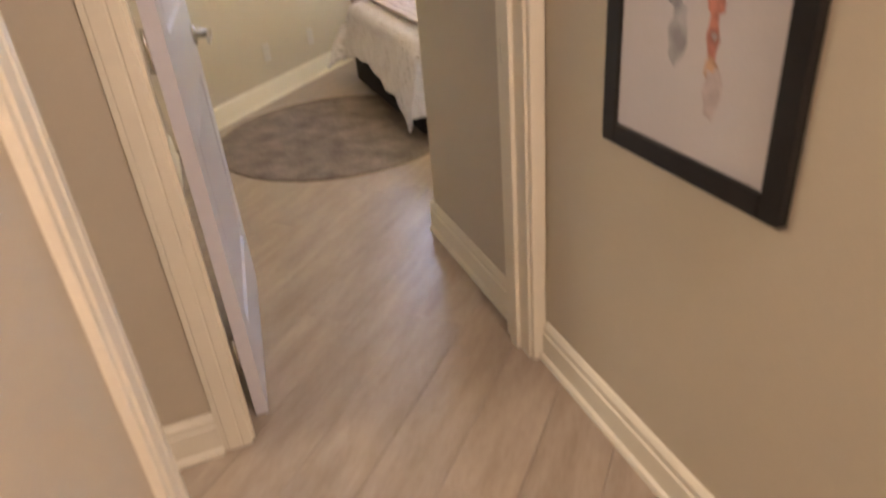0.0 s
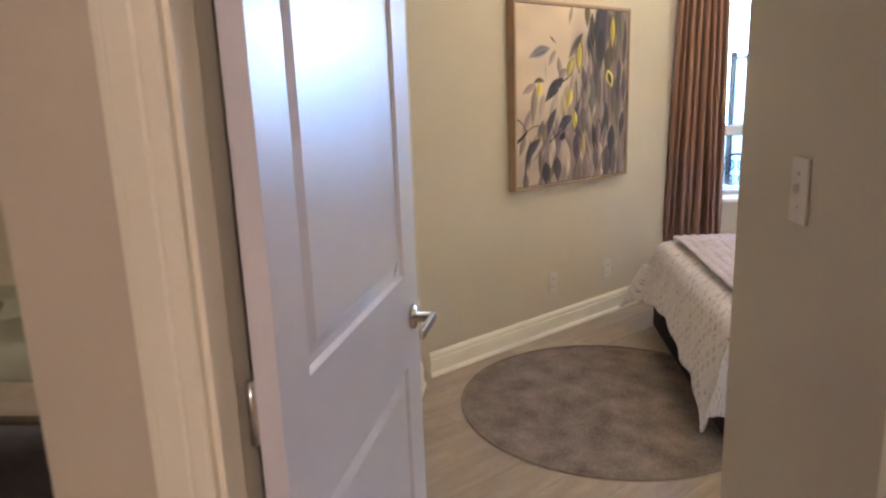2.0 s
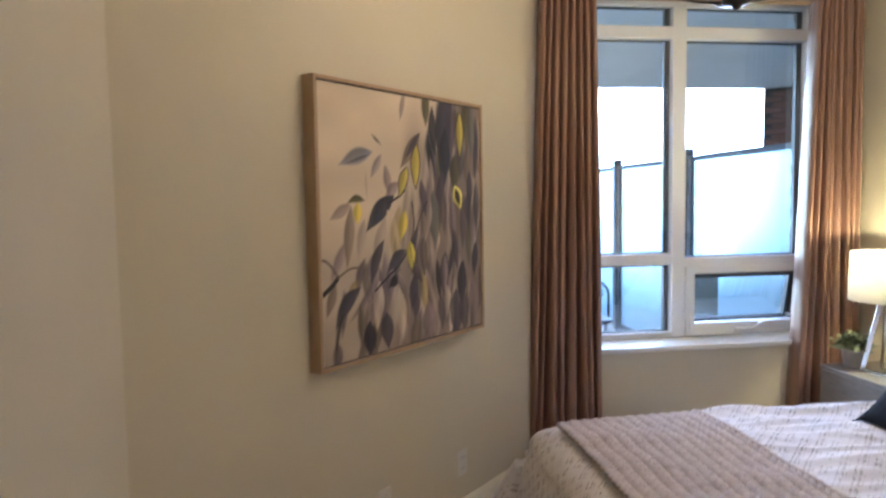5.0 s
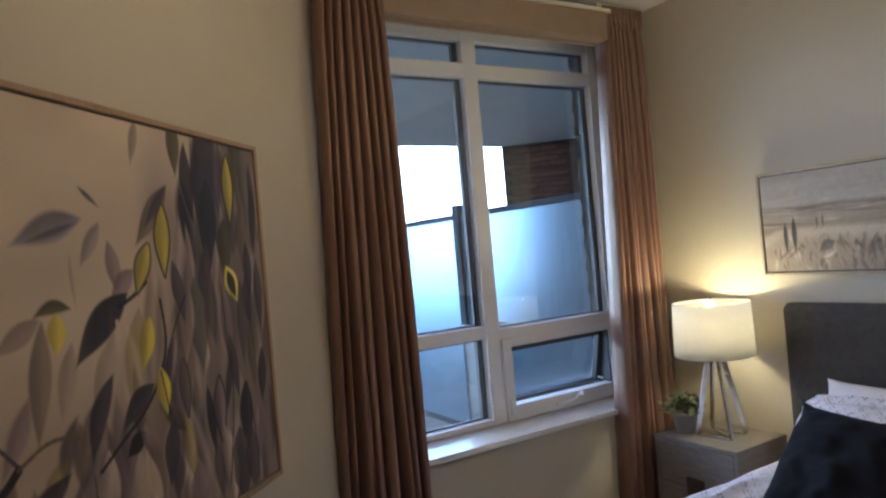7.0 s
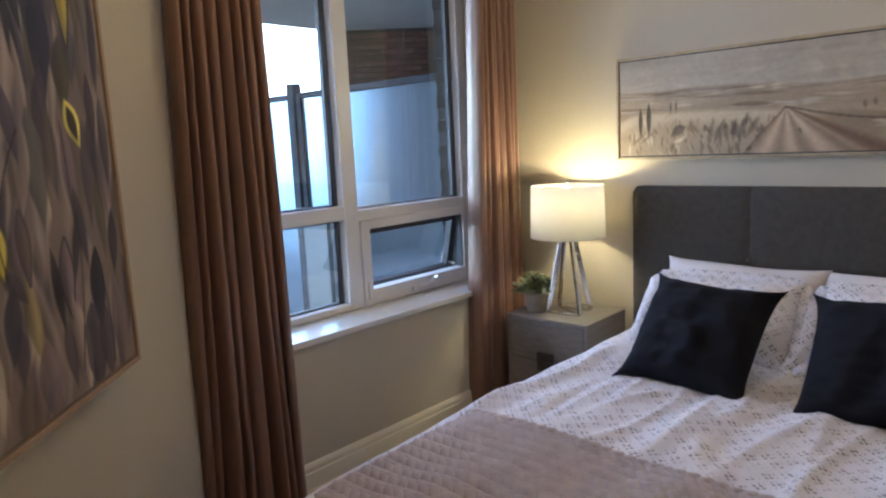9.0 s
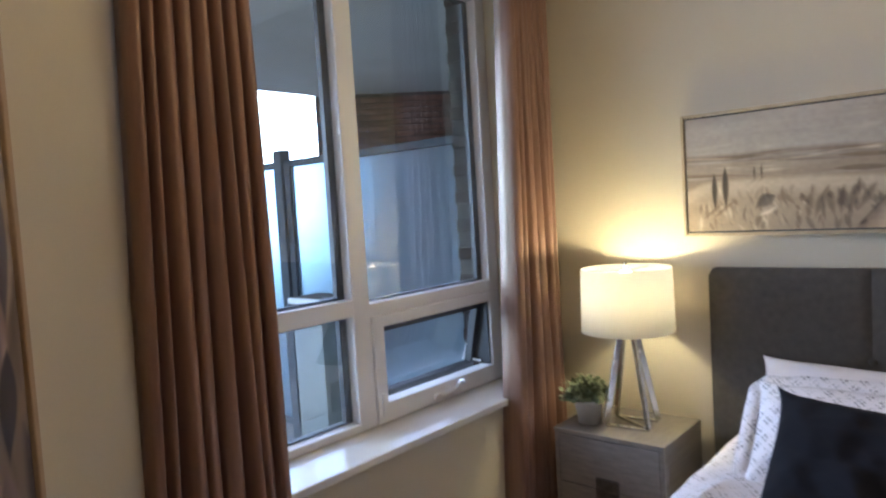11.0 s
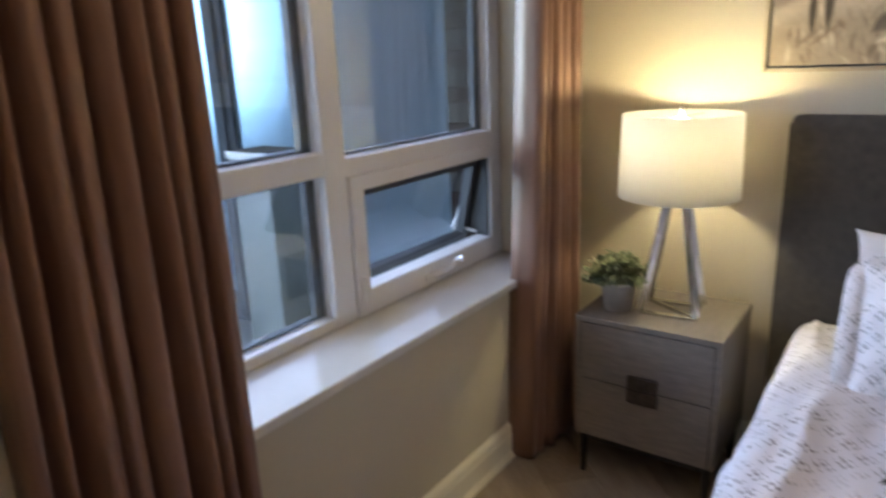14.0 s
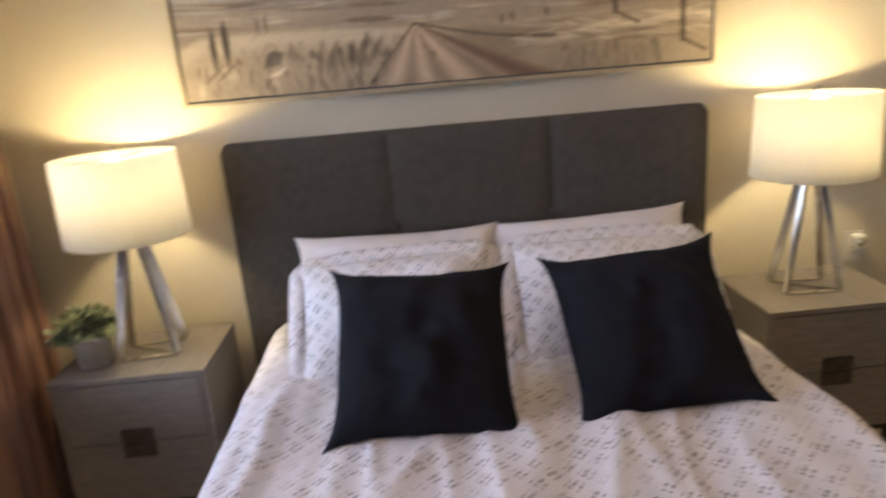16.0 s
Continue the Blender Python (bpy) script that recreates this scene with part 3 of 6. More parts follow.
def frosted():
    m, t, b = principled("frosted_glass", (0.45, 0.52, 0.57), 0.35)
    n, l = t.nodes, t.links
    tl, mx = n.new("ShaderNodeBsdfTranslucent"), n.new("ShaderNodeMixShader")
    tl.inputs[0].default_value = (0.12, 0.18, 0.23, 1)
    mx.inputs[0].default_value = 0.75
    ns = n.new("ShaderNodeTexNoise")
    ns.inputs["Scale"].default_value = 120
    bp = n.new("ShaderNodeBump")
    bp.inputs["Strength"].default_value = 0.1
    l.new(ns.outputs[0], bp.inputs["Height"])
    l.new(bp.outputs[0], b.inputs["Normal"])
    l.new(b.outputs[0], mx.inputs[1])
    rf, m2 = n.new("ShaderNodeBsdfRefraction"), n.new("ShaderNodeMixShader")
    rf.inputs["Color"].default_value = (0.68, 0.86, 0.98, 1)
    rf.inputs["Roughness"].default_value, rf.inputs["IOR"].default_value = 0.36, 1.30
    m2.inputs[0].default_value = 0.75
    l.new(tl.outputs[0], m2.inputs[1])
    l.new(rf.outputs[0], m2.inputs[2])
    l.new(m2.outputs[0], mx.inputs[2])
    mx.inputs[0].default_value = 0.88
    l.new(mx.outputs[0], n["Material Output"].inputs[0])
    return m


M_FROST = frosted()
M_ALU = surface("dark_aluminium", (0.040, 0.050, 0.060), (0.065, 0.075, 0.085), 12.0, 0.75, spec=0.1)
scr = thing("privacy_screen", "frosted glass terrace screen in a dark aluminium frame", "screen", pose(3.53, 0, 0))
for y0, y1 in ((6.60, 8.06), (8.18, 9.60), (9.68, 11.2)):
    part("panel", boxed(-0.005, y0 + 0.03, 0.12, 0.005, y1 - 0.03, 1.815), M_FROST, scr, "frosted glass panel")
    part("top_rail", boxed(-0.02, y0 - 0.01, 1.805, 0.02, y1 + 0.01, 1.85, 0.003), M_ALU, scr)
    part("bottom_rail", boxed(-0.02, y0 - 0.01, 0.08, 0.02, y1 + 0.01, 0.125, 0.003), M_ALU, scr)
for y in (6.58, 8.12, 9.64, 11.22):
    part("post", boxed(-0.040, y - 0.040, -0.02, 0.040, y + 0.040, 1.92, 0.004), M_ALU, scr)
    part("side_bar", boxed(-0.024, y - 0.100, 0.10, 0.024, y - 0.046, 1.83, 0.003), M_ALU, scr)
    part("foot_plate", boxed(-0.06, y - 0.06, -0.02, 0.06, y + 0.06, -0.008, 0.002), M_ALU, scr)
backdrop = single("backdrop", boxed(-120, 90, -3, 160, 91, 70), M_CEIL, "pale overcast sky behind the terrace", "sky", "structure")
mb = bpy.data.materials.new("overcast_glow")
mb.use_nodes = True
mb.node_tree.nodes.remove(mb.node_tree.nodes["Principled BSDF"])
em = mb.node_tree.nodes.new("ShaderNodeEmission")
em.inputs[0].default_value, em.inputs[1].default_value = (0.58, 0.80, 1.0, 1), 13.0
mb.node_tree.links.new(em.outputs[0], mb.node_tree.nodes["Material Output"].inputs[0])
backdrop.data.materials.clear()
backdrop.data.materials.append(mb)
# ---- bed ----
def printed_linen(name, base, ink, scale=1.0, ground=(0.73, 0.70, 0.73)):
    """White linen with small grey dashes set in diamonds."""
    m = surface(name, ground, base, 8.0, 0.85, bump=0.25, fine=500)
    t = m.node_tree
    n, l = t.nodes, t.links
    b = n["Principled BSDF"]
    old = b.inputs["Base Color"].links[0].from_socket
    tc, mp = n.new("ShaderNodeTexCoord"), n.new("ShaderNodeMapping")
    mp.inputs["Rotation"].default_value = (0, 0, radians(45))
    l.new(tc.outputs["UV"], mp.inputs[0])
    dots, rings = n.new("ShaderNodeTexVoronoi"), n.new("ShaderNodeTexVoronoi")
    for v, s in ((dots, 62 * scale), (rings, 6.9 * scale)):
        v.voronoi_dimensions = "2D"
        v.inputs["Scale"].default_value = s
        v.inputs["Randomness"].default_value = 0.0
        l.new(mp.outputs[0], v.inputs["Vector"])
    rings.distance = "CHEBYCHEV"
    dots.inputs["Randomness"].default_value = 0.30
    def cut(sock, op, val):
        q = n.new("ShaderNodeMath")
        q.operation = op
        l.new(sock, q.inputs[0])
        q.inputs[1].default_value = val
        return q.outputs[0]
    d = cut(dots.outputs["Distance"], "LESS_THAN", 0.34)
    r = cut(rings.outputs["Distance"], "GREATER_THAN", 0.16)
    # dots stand in fours, with a bare row and column between
    sep = n.new("ShaderNodeSeparateXYZ")
    l.new(mp.outputs[0], sep.inputs[0])
    k = n.new("ShaderNodeMath")
    k.operation = "MULTIPLY"
    l.new(d, k.inputs[0])
    l.new(r, k.inputs[1])
    for axis in (0, 1):
        g = cut(cut(cut(sep.outputs[axis], "MULTIPLY", 62 * scale / 3), "FRACT", 0), "LESS_THAN", 0.6667)
        k2 = n.new("ShaderNodeMath")
        k2.operation = "MULTIPLY"
        l.new(k.outputs[0], k2.inputs[0])
        l.new(g, k2.inputs[1])
        k = k2
    gaps = n.new("ShaderNodeTexNoise")
    gaps.inputs["Scale"].default_value = 9.0
    l.new(tc.outputs["UV"], gaps.inputs["Vector"])
    fade = n.new("ShaderNodeMapRange")
    fade.inputs["From Min"].default_value, fade.inputs["From Max"].default_value = 0.38, 0.52
    fade.inputs["To Min"].default_value, fade.inputs["To Max"].default_value = 0.30, 0.95
    l.new(gaps.outputs["Fac"], fade.inputs[0])
    kk = n.new("ShaderNodeMath")
    kk.operation = "MULTIPLY"
    l.new(k.outputs[0], kk.inputs[0])
    l.new(fade.outputs[0], kk.inputs[1])
    f = kk.outputs[0]
    mx = n.new("ShaderNodeMix")
    mx.data_type = "RGBA"
    l.new(f, mx.inputs[0])
    l.new(old, mx.inputs[6])
    mx.inputs[7].default_value = (*ink, 1)
    l.new(mx.outputs[2], b.inputs["Base Color"])
    return m


M_PRINT = printed_linen("printed_linen", (0.79, 0.765, 0.80), (0.30, 0.265, 0.27))
BX0, BX1, BY0, BY1, BZ = 1.30, 3.40, 3.80, 5.27, 0.575


def cloth_grid(rows, uvs):
    """A grid mesh from rows of points with UVs in metres."""
    bm = bmesh.new()
    uvl = bm.loops.layers.uv.new("UVMap")
    g = [[bm.verts.new(p) for p in row] for row in rows]
    for i in range(len(g) - 1):
        for k in range(len(g[0]) - 1):
            f = bm.faces.new((g[i][k], g[i + 1][k], g[i + 1][k + 1], g[i][k + 1]))
            f.smooth = True
            for lp, (a, c) in zip(f.loops, ((i, k), (i + 1, k), (i + 1, k + 1), (i, k + 1))):
                lp[uvl].uv = uvs[a][c]
    return bm


def over_edge(s, edge0, edge1, r, drop):
    """Position and height of cloth laid at arc length s over a slab from edge0 to edge1; it hangs down past both."""
    q = r * math.pi / 2
    if s < edge0 + r:
        d = edge0 + r - s
        if d < q:
            a = d / r
            return edge0 + r - r * math.sin(a), -r * (1 - math.cos(a))
        return edge0 - 0.05 * (d - q), -r - (d - q)
    if s > edge1 - r:
        d = s - edge1 + r
        if d < q:
            a = d / r
            return edge1 - r + r * math.sin(a), -r * (1 - math.cos(a))
        return edge1 + 0.05 * (d - q), -r - (d - q)
    return s, 0.0


def foot_sag(s):
    """How far the bedding sinks towards the foot."""
    return -0.040 * max(0.0, 1 - max(0.0, s - BX0) / 0.40) ** 2


bed = thing("bed", "made queen bed with a tufted charcoal headboard", "bed")
part("base", boxed(BX0 + 0.005, BY0 + 0.03, 0.015, 3.40, BY1 - 0.03, 0.30, 0.02), surface("black_base_cloth", (0.008, 0.007, 0.007), (0.016, 0.014, 0.013), 30.0, 0.95, bump=0.3, fine=400), bed, "black fabric bed base")
part("mattress", boxed(BX0 + 0.03, BY0 + 0.02, 0.30, 3.40, BY1 - 0.02, BZ - 0.07, 0.05, 3), M_LINEN, bed, "white mattress")
for x, y in ((BX0 + 0.12, BY0 + 0.12), (BX0 + 0.12, BY1 - 0.12), (3.3, BY0 + 0.12), (3.3, BY1 - 0.12), (BX0 + 0.12, (BY0 + BY1) / 2)):
    part("leg", lathe([(0.022, 0.0), (0.028, 0.03)], 14, at=(x, y, 0)), M_BLACK, bed, "black leg")

# headboard: three upholstered columns with a row of buttons
hb = part("headboard", boxed(3.428, 3.766, 0.05, 3.495, 5.342, 1.19, 0.020, 4), M_HEAD, bed, "charcoal fabric headboard")
cols = [3.764, 4.285, 4.812, 5.344]
for a, c in zip(cols, cols[1:]):
    rows, uvs = [], []
    ny, nz = 26, 40
    for i in range(nz + 1):
        z = 0.30 + (1.193 - 0.30) * i / nz
        row = []
        for k in range(ny + 1):
            y = a + (c - a) * k / ny
            e = min(y - a, c - y)
            puff = 0.012 * (1 - math.exp(-e / 0.016)) + 0.004 * math.sin(math.pi * k / ny)
            tz = 1.193 - z
            puff *= 1 - math.exp(-max(tz, 0) / 0.010)
            end = min(y - cols[0], cols[-1] - y)
            z_in = min(z, 1.193 - 0.030 * max(0.0, 1 - end / 0.030) ** 2)
            for by in (a, c):
                for bz in (0.88,):
                    dd = math.hypot(y - by, (z - bz))
                    if 3.8 < by < 5.3:
                        puff -= 0.014 * math.exp(-(dd / 0.035) ** 2)
            row.append((3.428 - max(0.0005, puff), y, z_in))
        rows.append(row)
        uvs.append([(0, 0)] * (ny + 1))
    part("panel", cloth_grid(rows, uvs), M_HEAD, hb)
for y in cols[1:-1]:
    bt = part("button", lathe([(0.0125, 0), (0.012, 0.004), (0.006, 0.008)], 16), M_HEAD, hb, "", True)
    bt.matrix_basis = pose(3.424, y, 0.88, 0, -90, 0)

# duvet with wrinkles, hanging over the foot and both sides
rows, uvs = [], []
s1, t0, t1 = 3.38, BY0 - 0.36, BY1 + 0.30
nu, nv = 190, 180
for i in range(nu + 1):
    row, uv = [], []
    for k in range(nv + 1):
        t = t0 + (t1 - t0) * k / nv
        hem = 0.275 + 0.17 * max(0.0, min(1.0, (BY0 + 0.25 - t) / 0.4)) + 0.03 * math.sin(t * 5.0)
        s = BX0 - hem + (s1 - BX0 + hem) * i / nu
        x, dx = over_edge(s, BX0, 9.0, 0.09, 0.37)
        y, dy = over_edge(t, BY0, BY1, 0.07, 0.36)
        w = noise.noise(Vector((s * 2.1, t * 1.5, 0.3))) * 0.010
        w += noise.noise(Vector((s * 2.2 + t * 5.5, t * 2.5 - s * 1.5, 4.1))) * 0.016 * min(1.0, max(0.0, (3.0 - s) / 0.5) + 0.35)
        w += abs(noise.noise(Vector((s * 9 + t * 3, t * 12, 7.7)))) * 0.005
        crease = 1 - abs(noise.noise(Vector((s * 1.3 + 0.6 * t, t * 4.2 - s * 0.8, 12.0)))) * 2
        w += 0.024 * max(0.0, crease - 0.55) * min(1.0, max(0.0, s - 1.9) / 0.3)
        pull = 1 - abs(noise.noise(Vector((s * 1.7 - 0.5 * t, t * 7.5 + 0.9 * s, 21.0)))) * 2.4
        w += 0.020 * max(0.0, pull - 0.45) * min(1.0, max(0.0, s - 1.9) / 0.25)
        z = BZ + foot_sag(s) + min(dx, dy) + (0.4 * max(dx, dy) if dx < -0.05 and dy < -0.05 and t > 4.5 else 0) + w
        ripple = 0.018 * noise.noise(Vector((s * 6.0, t * 6.0, 1.7)))
        if dx < -0.09:
            x -= abs(dx + 0.09) * 0.22 + ripple
        if dy < -0.07:
            y += (1 if t > 4.5 else -1) * (abs(dy + 0.07) * 0.10 + ripple)
        if dx < -0.1 and dy < -0.1 and t > 4.5:
            flap = 0.04 + 0.32 * min(-dx - 0.1, -dy - 0.1)
            x, y = x - flap, y + flap
        row.append((x, y, max(z, 0.10)))
        uv.append((s, t))
    rows.append(row)
    uvs.append(uv)
dv = part("duvet", cloth_grid(rows, uvs), M_PRINT, bed, "white duvet printed with small grey diamonds")
so = dv.modifiers.new("thick", "SOLIDIFY")
so.thickness, so.offset = 0.018, -1

# knitted throw over the foot
M_KNIT = surface("knit_wool", (0.43, 0.36, 0.345), (0.60, 0.525, 0.51), 20.0, 0.95, bump=0.5, fine=260)
rows, uvs = [], []
nu, nv = 180, 400
for i in range(nu + 1):
    s = 1.40 + 0.605 * i / nu
    row, uv = [], []
    for k in range(nv + 1):
        t = BY0 - 0.20 + (5.165 - BY0 + 0.20) * k / nv
        y, dy = over_edge(t, BY0 - 0.012, 9.0, 0.08, 0.3)
        base = BZ + dy + foot_sag(s)
        w = noise.noise(Vector((s * 2.1, t * 1.5, 0.3))) * 0.010
        w += noise.noise(Vector((s * 2.2 + t * 5.5, t * 2.5 - s * 1.5, 4.1))) * 0.016 * min(1.0, max(0.0, (3.0 - s) / 0.5) + 0.35)
        w += abs(noise.noise(Vector((s * 9 + t * 3, t * 12, 7.7)))) * 0.005
        cable = (s / 0.048) % 1.0
        chev = ((t + 0.030 * (abs(cable - 0.5) * 2)) / 0.034) % 1.0
        knit = 0.017 * max(0.0, math.sin(math.pi * cable)) ** 0.6 * (0.30 + 0.70 * math.sin(math.pi * chev))
        fold = 0.010 if i > nu - 5 or i < 4 else 0.0
        row.append((s + 0.006 * math.sin(t * 7), y, base + w + 0.008 + knit + 0.4 * fold))
        uv.append((s, t))
    rows.append(row)
    uvs.append(uv)
bm = cloth_grid(rows, uvs)
thr = single("throw_blanket", bm, M_KNIT, "chunky knitted taupe throw spread over the foot of the bed", "blanket")
so = thr.modifiers.new("thick", "SOLIDIFY")
so.thickness, so.offset = 0.014, -1


def cushion_mesh(w, h, t, seed, sag=0.0, pinch=0.07, flange=0.0, n=34, ear=3.0):
    """A stuffed cushion lying in the xy plane (w along x, h along y), its fullest point at the middle."""
    rng = Vector((seed * 3.1, seed * 1.7, seed))
    bm = bmesh.new()
    uvl = bm.loops.layers.uv.new("UVMap")
    sides = []
    for sgn in (1, -1):
        g = []
        for i in range(n + 1):
            row = []
            for k in range(n + 1):
                u, v = 2 * i / n - 1, 2 * k / n - 1
                fx, fy = w / 2 * u * (1 - pinch * (1 - abs(v) ** ear) * u * u), h / 2 * v * (1 - pinch * (1 - abs(u) ** ear) * v * v)
                au, av = max(0.0, (1 - abs(u)) - 2 * flange / w), max(0.0, (1 - abs(v)) - 2 * flange / h)
                full = (1 - (1 - min(1, au)) ** 2.6) ** 0.62 * (1 - (1 - min(1, av)) ** 2.6) ** 0.62 if au > 0 and av > 0 else 0.0
                z = sgn * (t / 2 * full + 0.002)
                wr = noise.noise(Vector((u * 2.2, v * 2.2, sgn)) + rng) * 0.022 + noise.noise(Vector((u * 5 + v * 2, v * 5, sgn)) + rng) * 0.012
                crease = 1 - 3.0 * abs(noise.noise(Vector((u * 2.6 - v, v * 5.5 + u, sgn * 2)) + rng))
                wr = 0.7 * wr + 0.006 * max(0.0, crease)
                z += wr * (0.3 + full) * (0 if (i in (0, n) or k in (0, n)) else 1)
                z += 0.010 * noise.noise(Vector((u * 1.5, v * 1.5, 9)) + rng) * (abs(u) ** 3 + abs(v) ** 3)
                row.append(bm.verts.new((fx, fy - sag * full * 0.02, z)))
            g.append(row)
        for i in range(n):
            for k in range(n):
                q = (g[i][k], g[i + 1][k], g[i + 1][k + 1], g[i][k + 1])
                f = bm.faces.new(q if sgn > 0 else q[::-1])
                f.smooth = True
                for lp in f.loops:
                    lp[uvl].uv = (lp.vert.co.x, lp.vert.co.y)
        sides.append(g)
    edge = [(0, k) for k in range(n)] + [(i, n) for i in range(n)] + [(n, k) for k in range(n, 0, -1)] + [(i, 0) for i in range(n, 0, -1)]
    for (a, b2), (c, d) in zip(edge, edge[1:] + edge[:1]):
        bm.faces.new((sides[0][a][b2], sides[0][c][d], sides[1][c][d], sides[1][a][b2])).smooth = True
    return bm


M_PLAINP = surface("pillow_linen", (0.72, 0.68, 0.70), (0.79, 0.75, 0.77), 9.0, 0.85, bump=0.2, fine=500)
M_PRINTP = printed_linen("printed_sham", (0.79, 0.77, 0.80), (0.26, 0.25, 0.27), 1.25)


def leaning(name, bm, material, label, category, x, y, z, tilt, turn=0, spin=0, group=""):
    """Stand a cushion on its lower edge at (x, y, z), leaning back towards the headboard."""
    ob = single(name, bm, material, label, category, group=group, smooth=True)
    ob.matrix_basis = Matrix.Translation((x, y, z)) @ Matrix.Rotation(radians(-90 + turn), 4, "Z") @ Matrix.Rotation(radians(tilt), 4, "X") @ Matrix.Rotation(radians(spin), 4, "Z")
    return ob


for y, sd in ((4.815, 1), (4.19, 2)):
    leaning("pillow", cushion_mesh(0.66, 0.40, 0.18, sd, pinch=0.07, ear=4.0), M_PLAINP, "plain white pillow propped against the headboard", "pillow", 3.27, y, BZ + 0.130, 60, 0, -1 if sd == 1 else 1, "pillows on the bed")
for y, sd in ((4.815, 3), (4.19, 4)):
    sham = thing("pillow_sham", "white pillow in a printed flanged sham", "pillow", group="pillows on the bed")
    part("case", cushion_mesh(0.575, 0.385, 0.15, sd, pinch=0.05, ear=4.0), M_PRINTP, sham, "", True)
    rows, uvs = [], []
    for i in range(3):
        ring, uv = [], []
        for k in range(97):
            a = 2 * math.pi * k / 96
            c, s = math.cos(a), math.sin(a)
            e = 0.32
            u, v = math.copysign(abs(c) ** e, c), math.copysign(abs(s) ** e, s)
            hw, hh = 0.276 + 0.022 * i, 0.180 + 0.021 * i
            ring.append((hw * u, hh * v, 0.0035 * i * math.sin(11 * a + sd) + 0.0015 * i * math.sin(23 * a) + 0.002))
            uv.append((hw * u, hh * v))
        rows.append(ring)
        uvs.append(uv)
    flange = part("flange", cloth_grid(rows, uvs), M_PRINTP, sham, "flat stitched flange")
    so = flange.modifiers.new("thick", "SOLIDIFY")
    so.thickness = 0.004
    sham.matrix_basis = Matrix.Translation((3.075, y, BZ + 0.126)) @ Matrix.Rotation(radians(-90), 4, "Z") @ Matrix.Rotation(radians(45), 4, "X") @ Matrix.Rotation(radians(1.5 if sd == 3 else -1.5), 4, "Z")
leaning("throw_cushion", cushion_mesh(0.468, 0.470, 0.15, 5, pinch=0.135, ear=4.5), M_NAVY, "square dark navy velvet cushion", "cushion", 2.75, 4.758, BZ + 0.152, 44, 2, -4, "navy cushions")
leaning("throw_cushion", cushion_mesh(0.468, 0.470, 0.15, 6, pinch=0.135, ear=4.5), M_NAVY, "square dark navy velvet cushion tipped to one side", "cushion", 2.755, 4.20, BZ + 0.152, 44, -4, 5, "navy cushions")

# ---- nightstands ----
def nightstand(m):
    ns = thing("nightstand", "grey-washed two-drawer nightstand on a dark metal base", "nightstand", group="nightstands")
    w, d, zt, zb = 0.455, 0.365, 0.577, 0.150
    bm = boxed(-w / 2, 0, zb, -w / 2 + 0.018, d, zt - 0.018, 0.001, 1)
    box(bm, w / 2 - 0.018, 0, zb, w / 2, d, zt - 0.018, 0.001, 1)
    box(bm, -w / 2 + 0.018, 0.02, zb, w / 2 - 0.018, d, zb + 0.018)
    box(bm, -w / 2 + 0.018, d - 0.01, zb + 0.018, w / 2 - 0.018, d, zt - 0.018)
    part("carcass", bm, M_GREYWOOD, ns)
    part("top", boxed(-w / 2 - 0.002, -0.004, zt - 0.018, w / 2 + 0.002, d, zt, 0.002), M_GREYWOOD, ns)
    mid = 0.362
    lo = part("drawer", boxed(-w / 2 + 0.020, -0.002, zb + 0.003, w / 2 - 0.020, 0.02, mid - 0.002, 0.0015), M_GREYWOOD, ns)
    hi = part("drawer", boxed(-w / 2 + 0.020, -0.002, mid + 0.002, w / 2 - 0.020, 0.02, zt - 0.022, 0.0015), M_GREYWOOD, ns)
    part("shadow_gap", boxed(-w / 2 + 0.019, 0.004, zb + 0.002, w / 2 - 0.019, 0.019, zt - 0.019), M_DARK, ns, "dark gap behind the drawer fronts")
    part("pull", boxed(-0.047, -0.012, mid + 0.001, 0.047, -0.002, mid + 0.046, 0.002), M_PULL, hi, "square bronze pull")
    part("pull", boxed(-0.047, -0.012, mid - 0.046, 0.047, -0.002, mid - 0.001, 0.002), M_PULL, lo, "square bronze pull")
    for sx in (-1, 1):
        for y in (0.02, d - 0.02):
            part("leg", lathe([(0.010, 0), (0.016, zb)], 12, at=(sx * (w / 2 - 0.025), y, 0)), M_BLACK, ns, "dark metal leg")
    part("base_rail", boxed(-w / 2 + 0.02, 0.012, zb - 0.022, w / 2 - 0.02, d - 0.012, zb - 0.001), M_BLACK, ns)
    ns.matrix_basis = m
    return ns


M_PULL = surface("bronze_pull", (0.045, 0.035, 0.03), (0.11, 0.09, 0.075), 35.0, 0.45, metal=0.6, bump=0.2)
ns1 = nightstand(pose(3.105, 5.638, 0, 0, 0, -90))
ns2 = copy_thing(ns1, pose(3.105, 3.478, 0, 0, 0, -90))


# ---- bedside lamps ----
def shade_material():
    m = surface("lamp_shade_linen", (0.80, 0.77, 0.70), (0.86, 0.83, 0.77), 40.0, 0.9, bump=0.25, fine=500, stretch=(1, 1, 0.4))
    n, l = m.node_tree.nodes, m.node_tree.links
    b = n["Principled BSDF"]
    tl, mx = n.new("ShaderNodeBsdfTranslucent"), n.new("ShaderNodeMixShader")
    tl.inputs[0].default_value = (0.92, 0.90, 0.84, 1)
    mx.inputs[0].default_value = 0.72
    l.new(b.outputs[0], mx.inputs[1])
    l.new(tl.outputs[0], mx.inputs[2])
    l.new(mx.outputs[0], n["Material Output"].inputs[0])
    return m


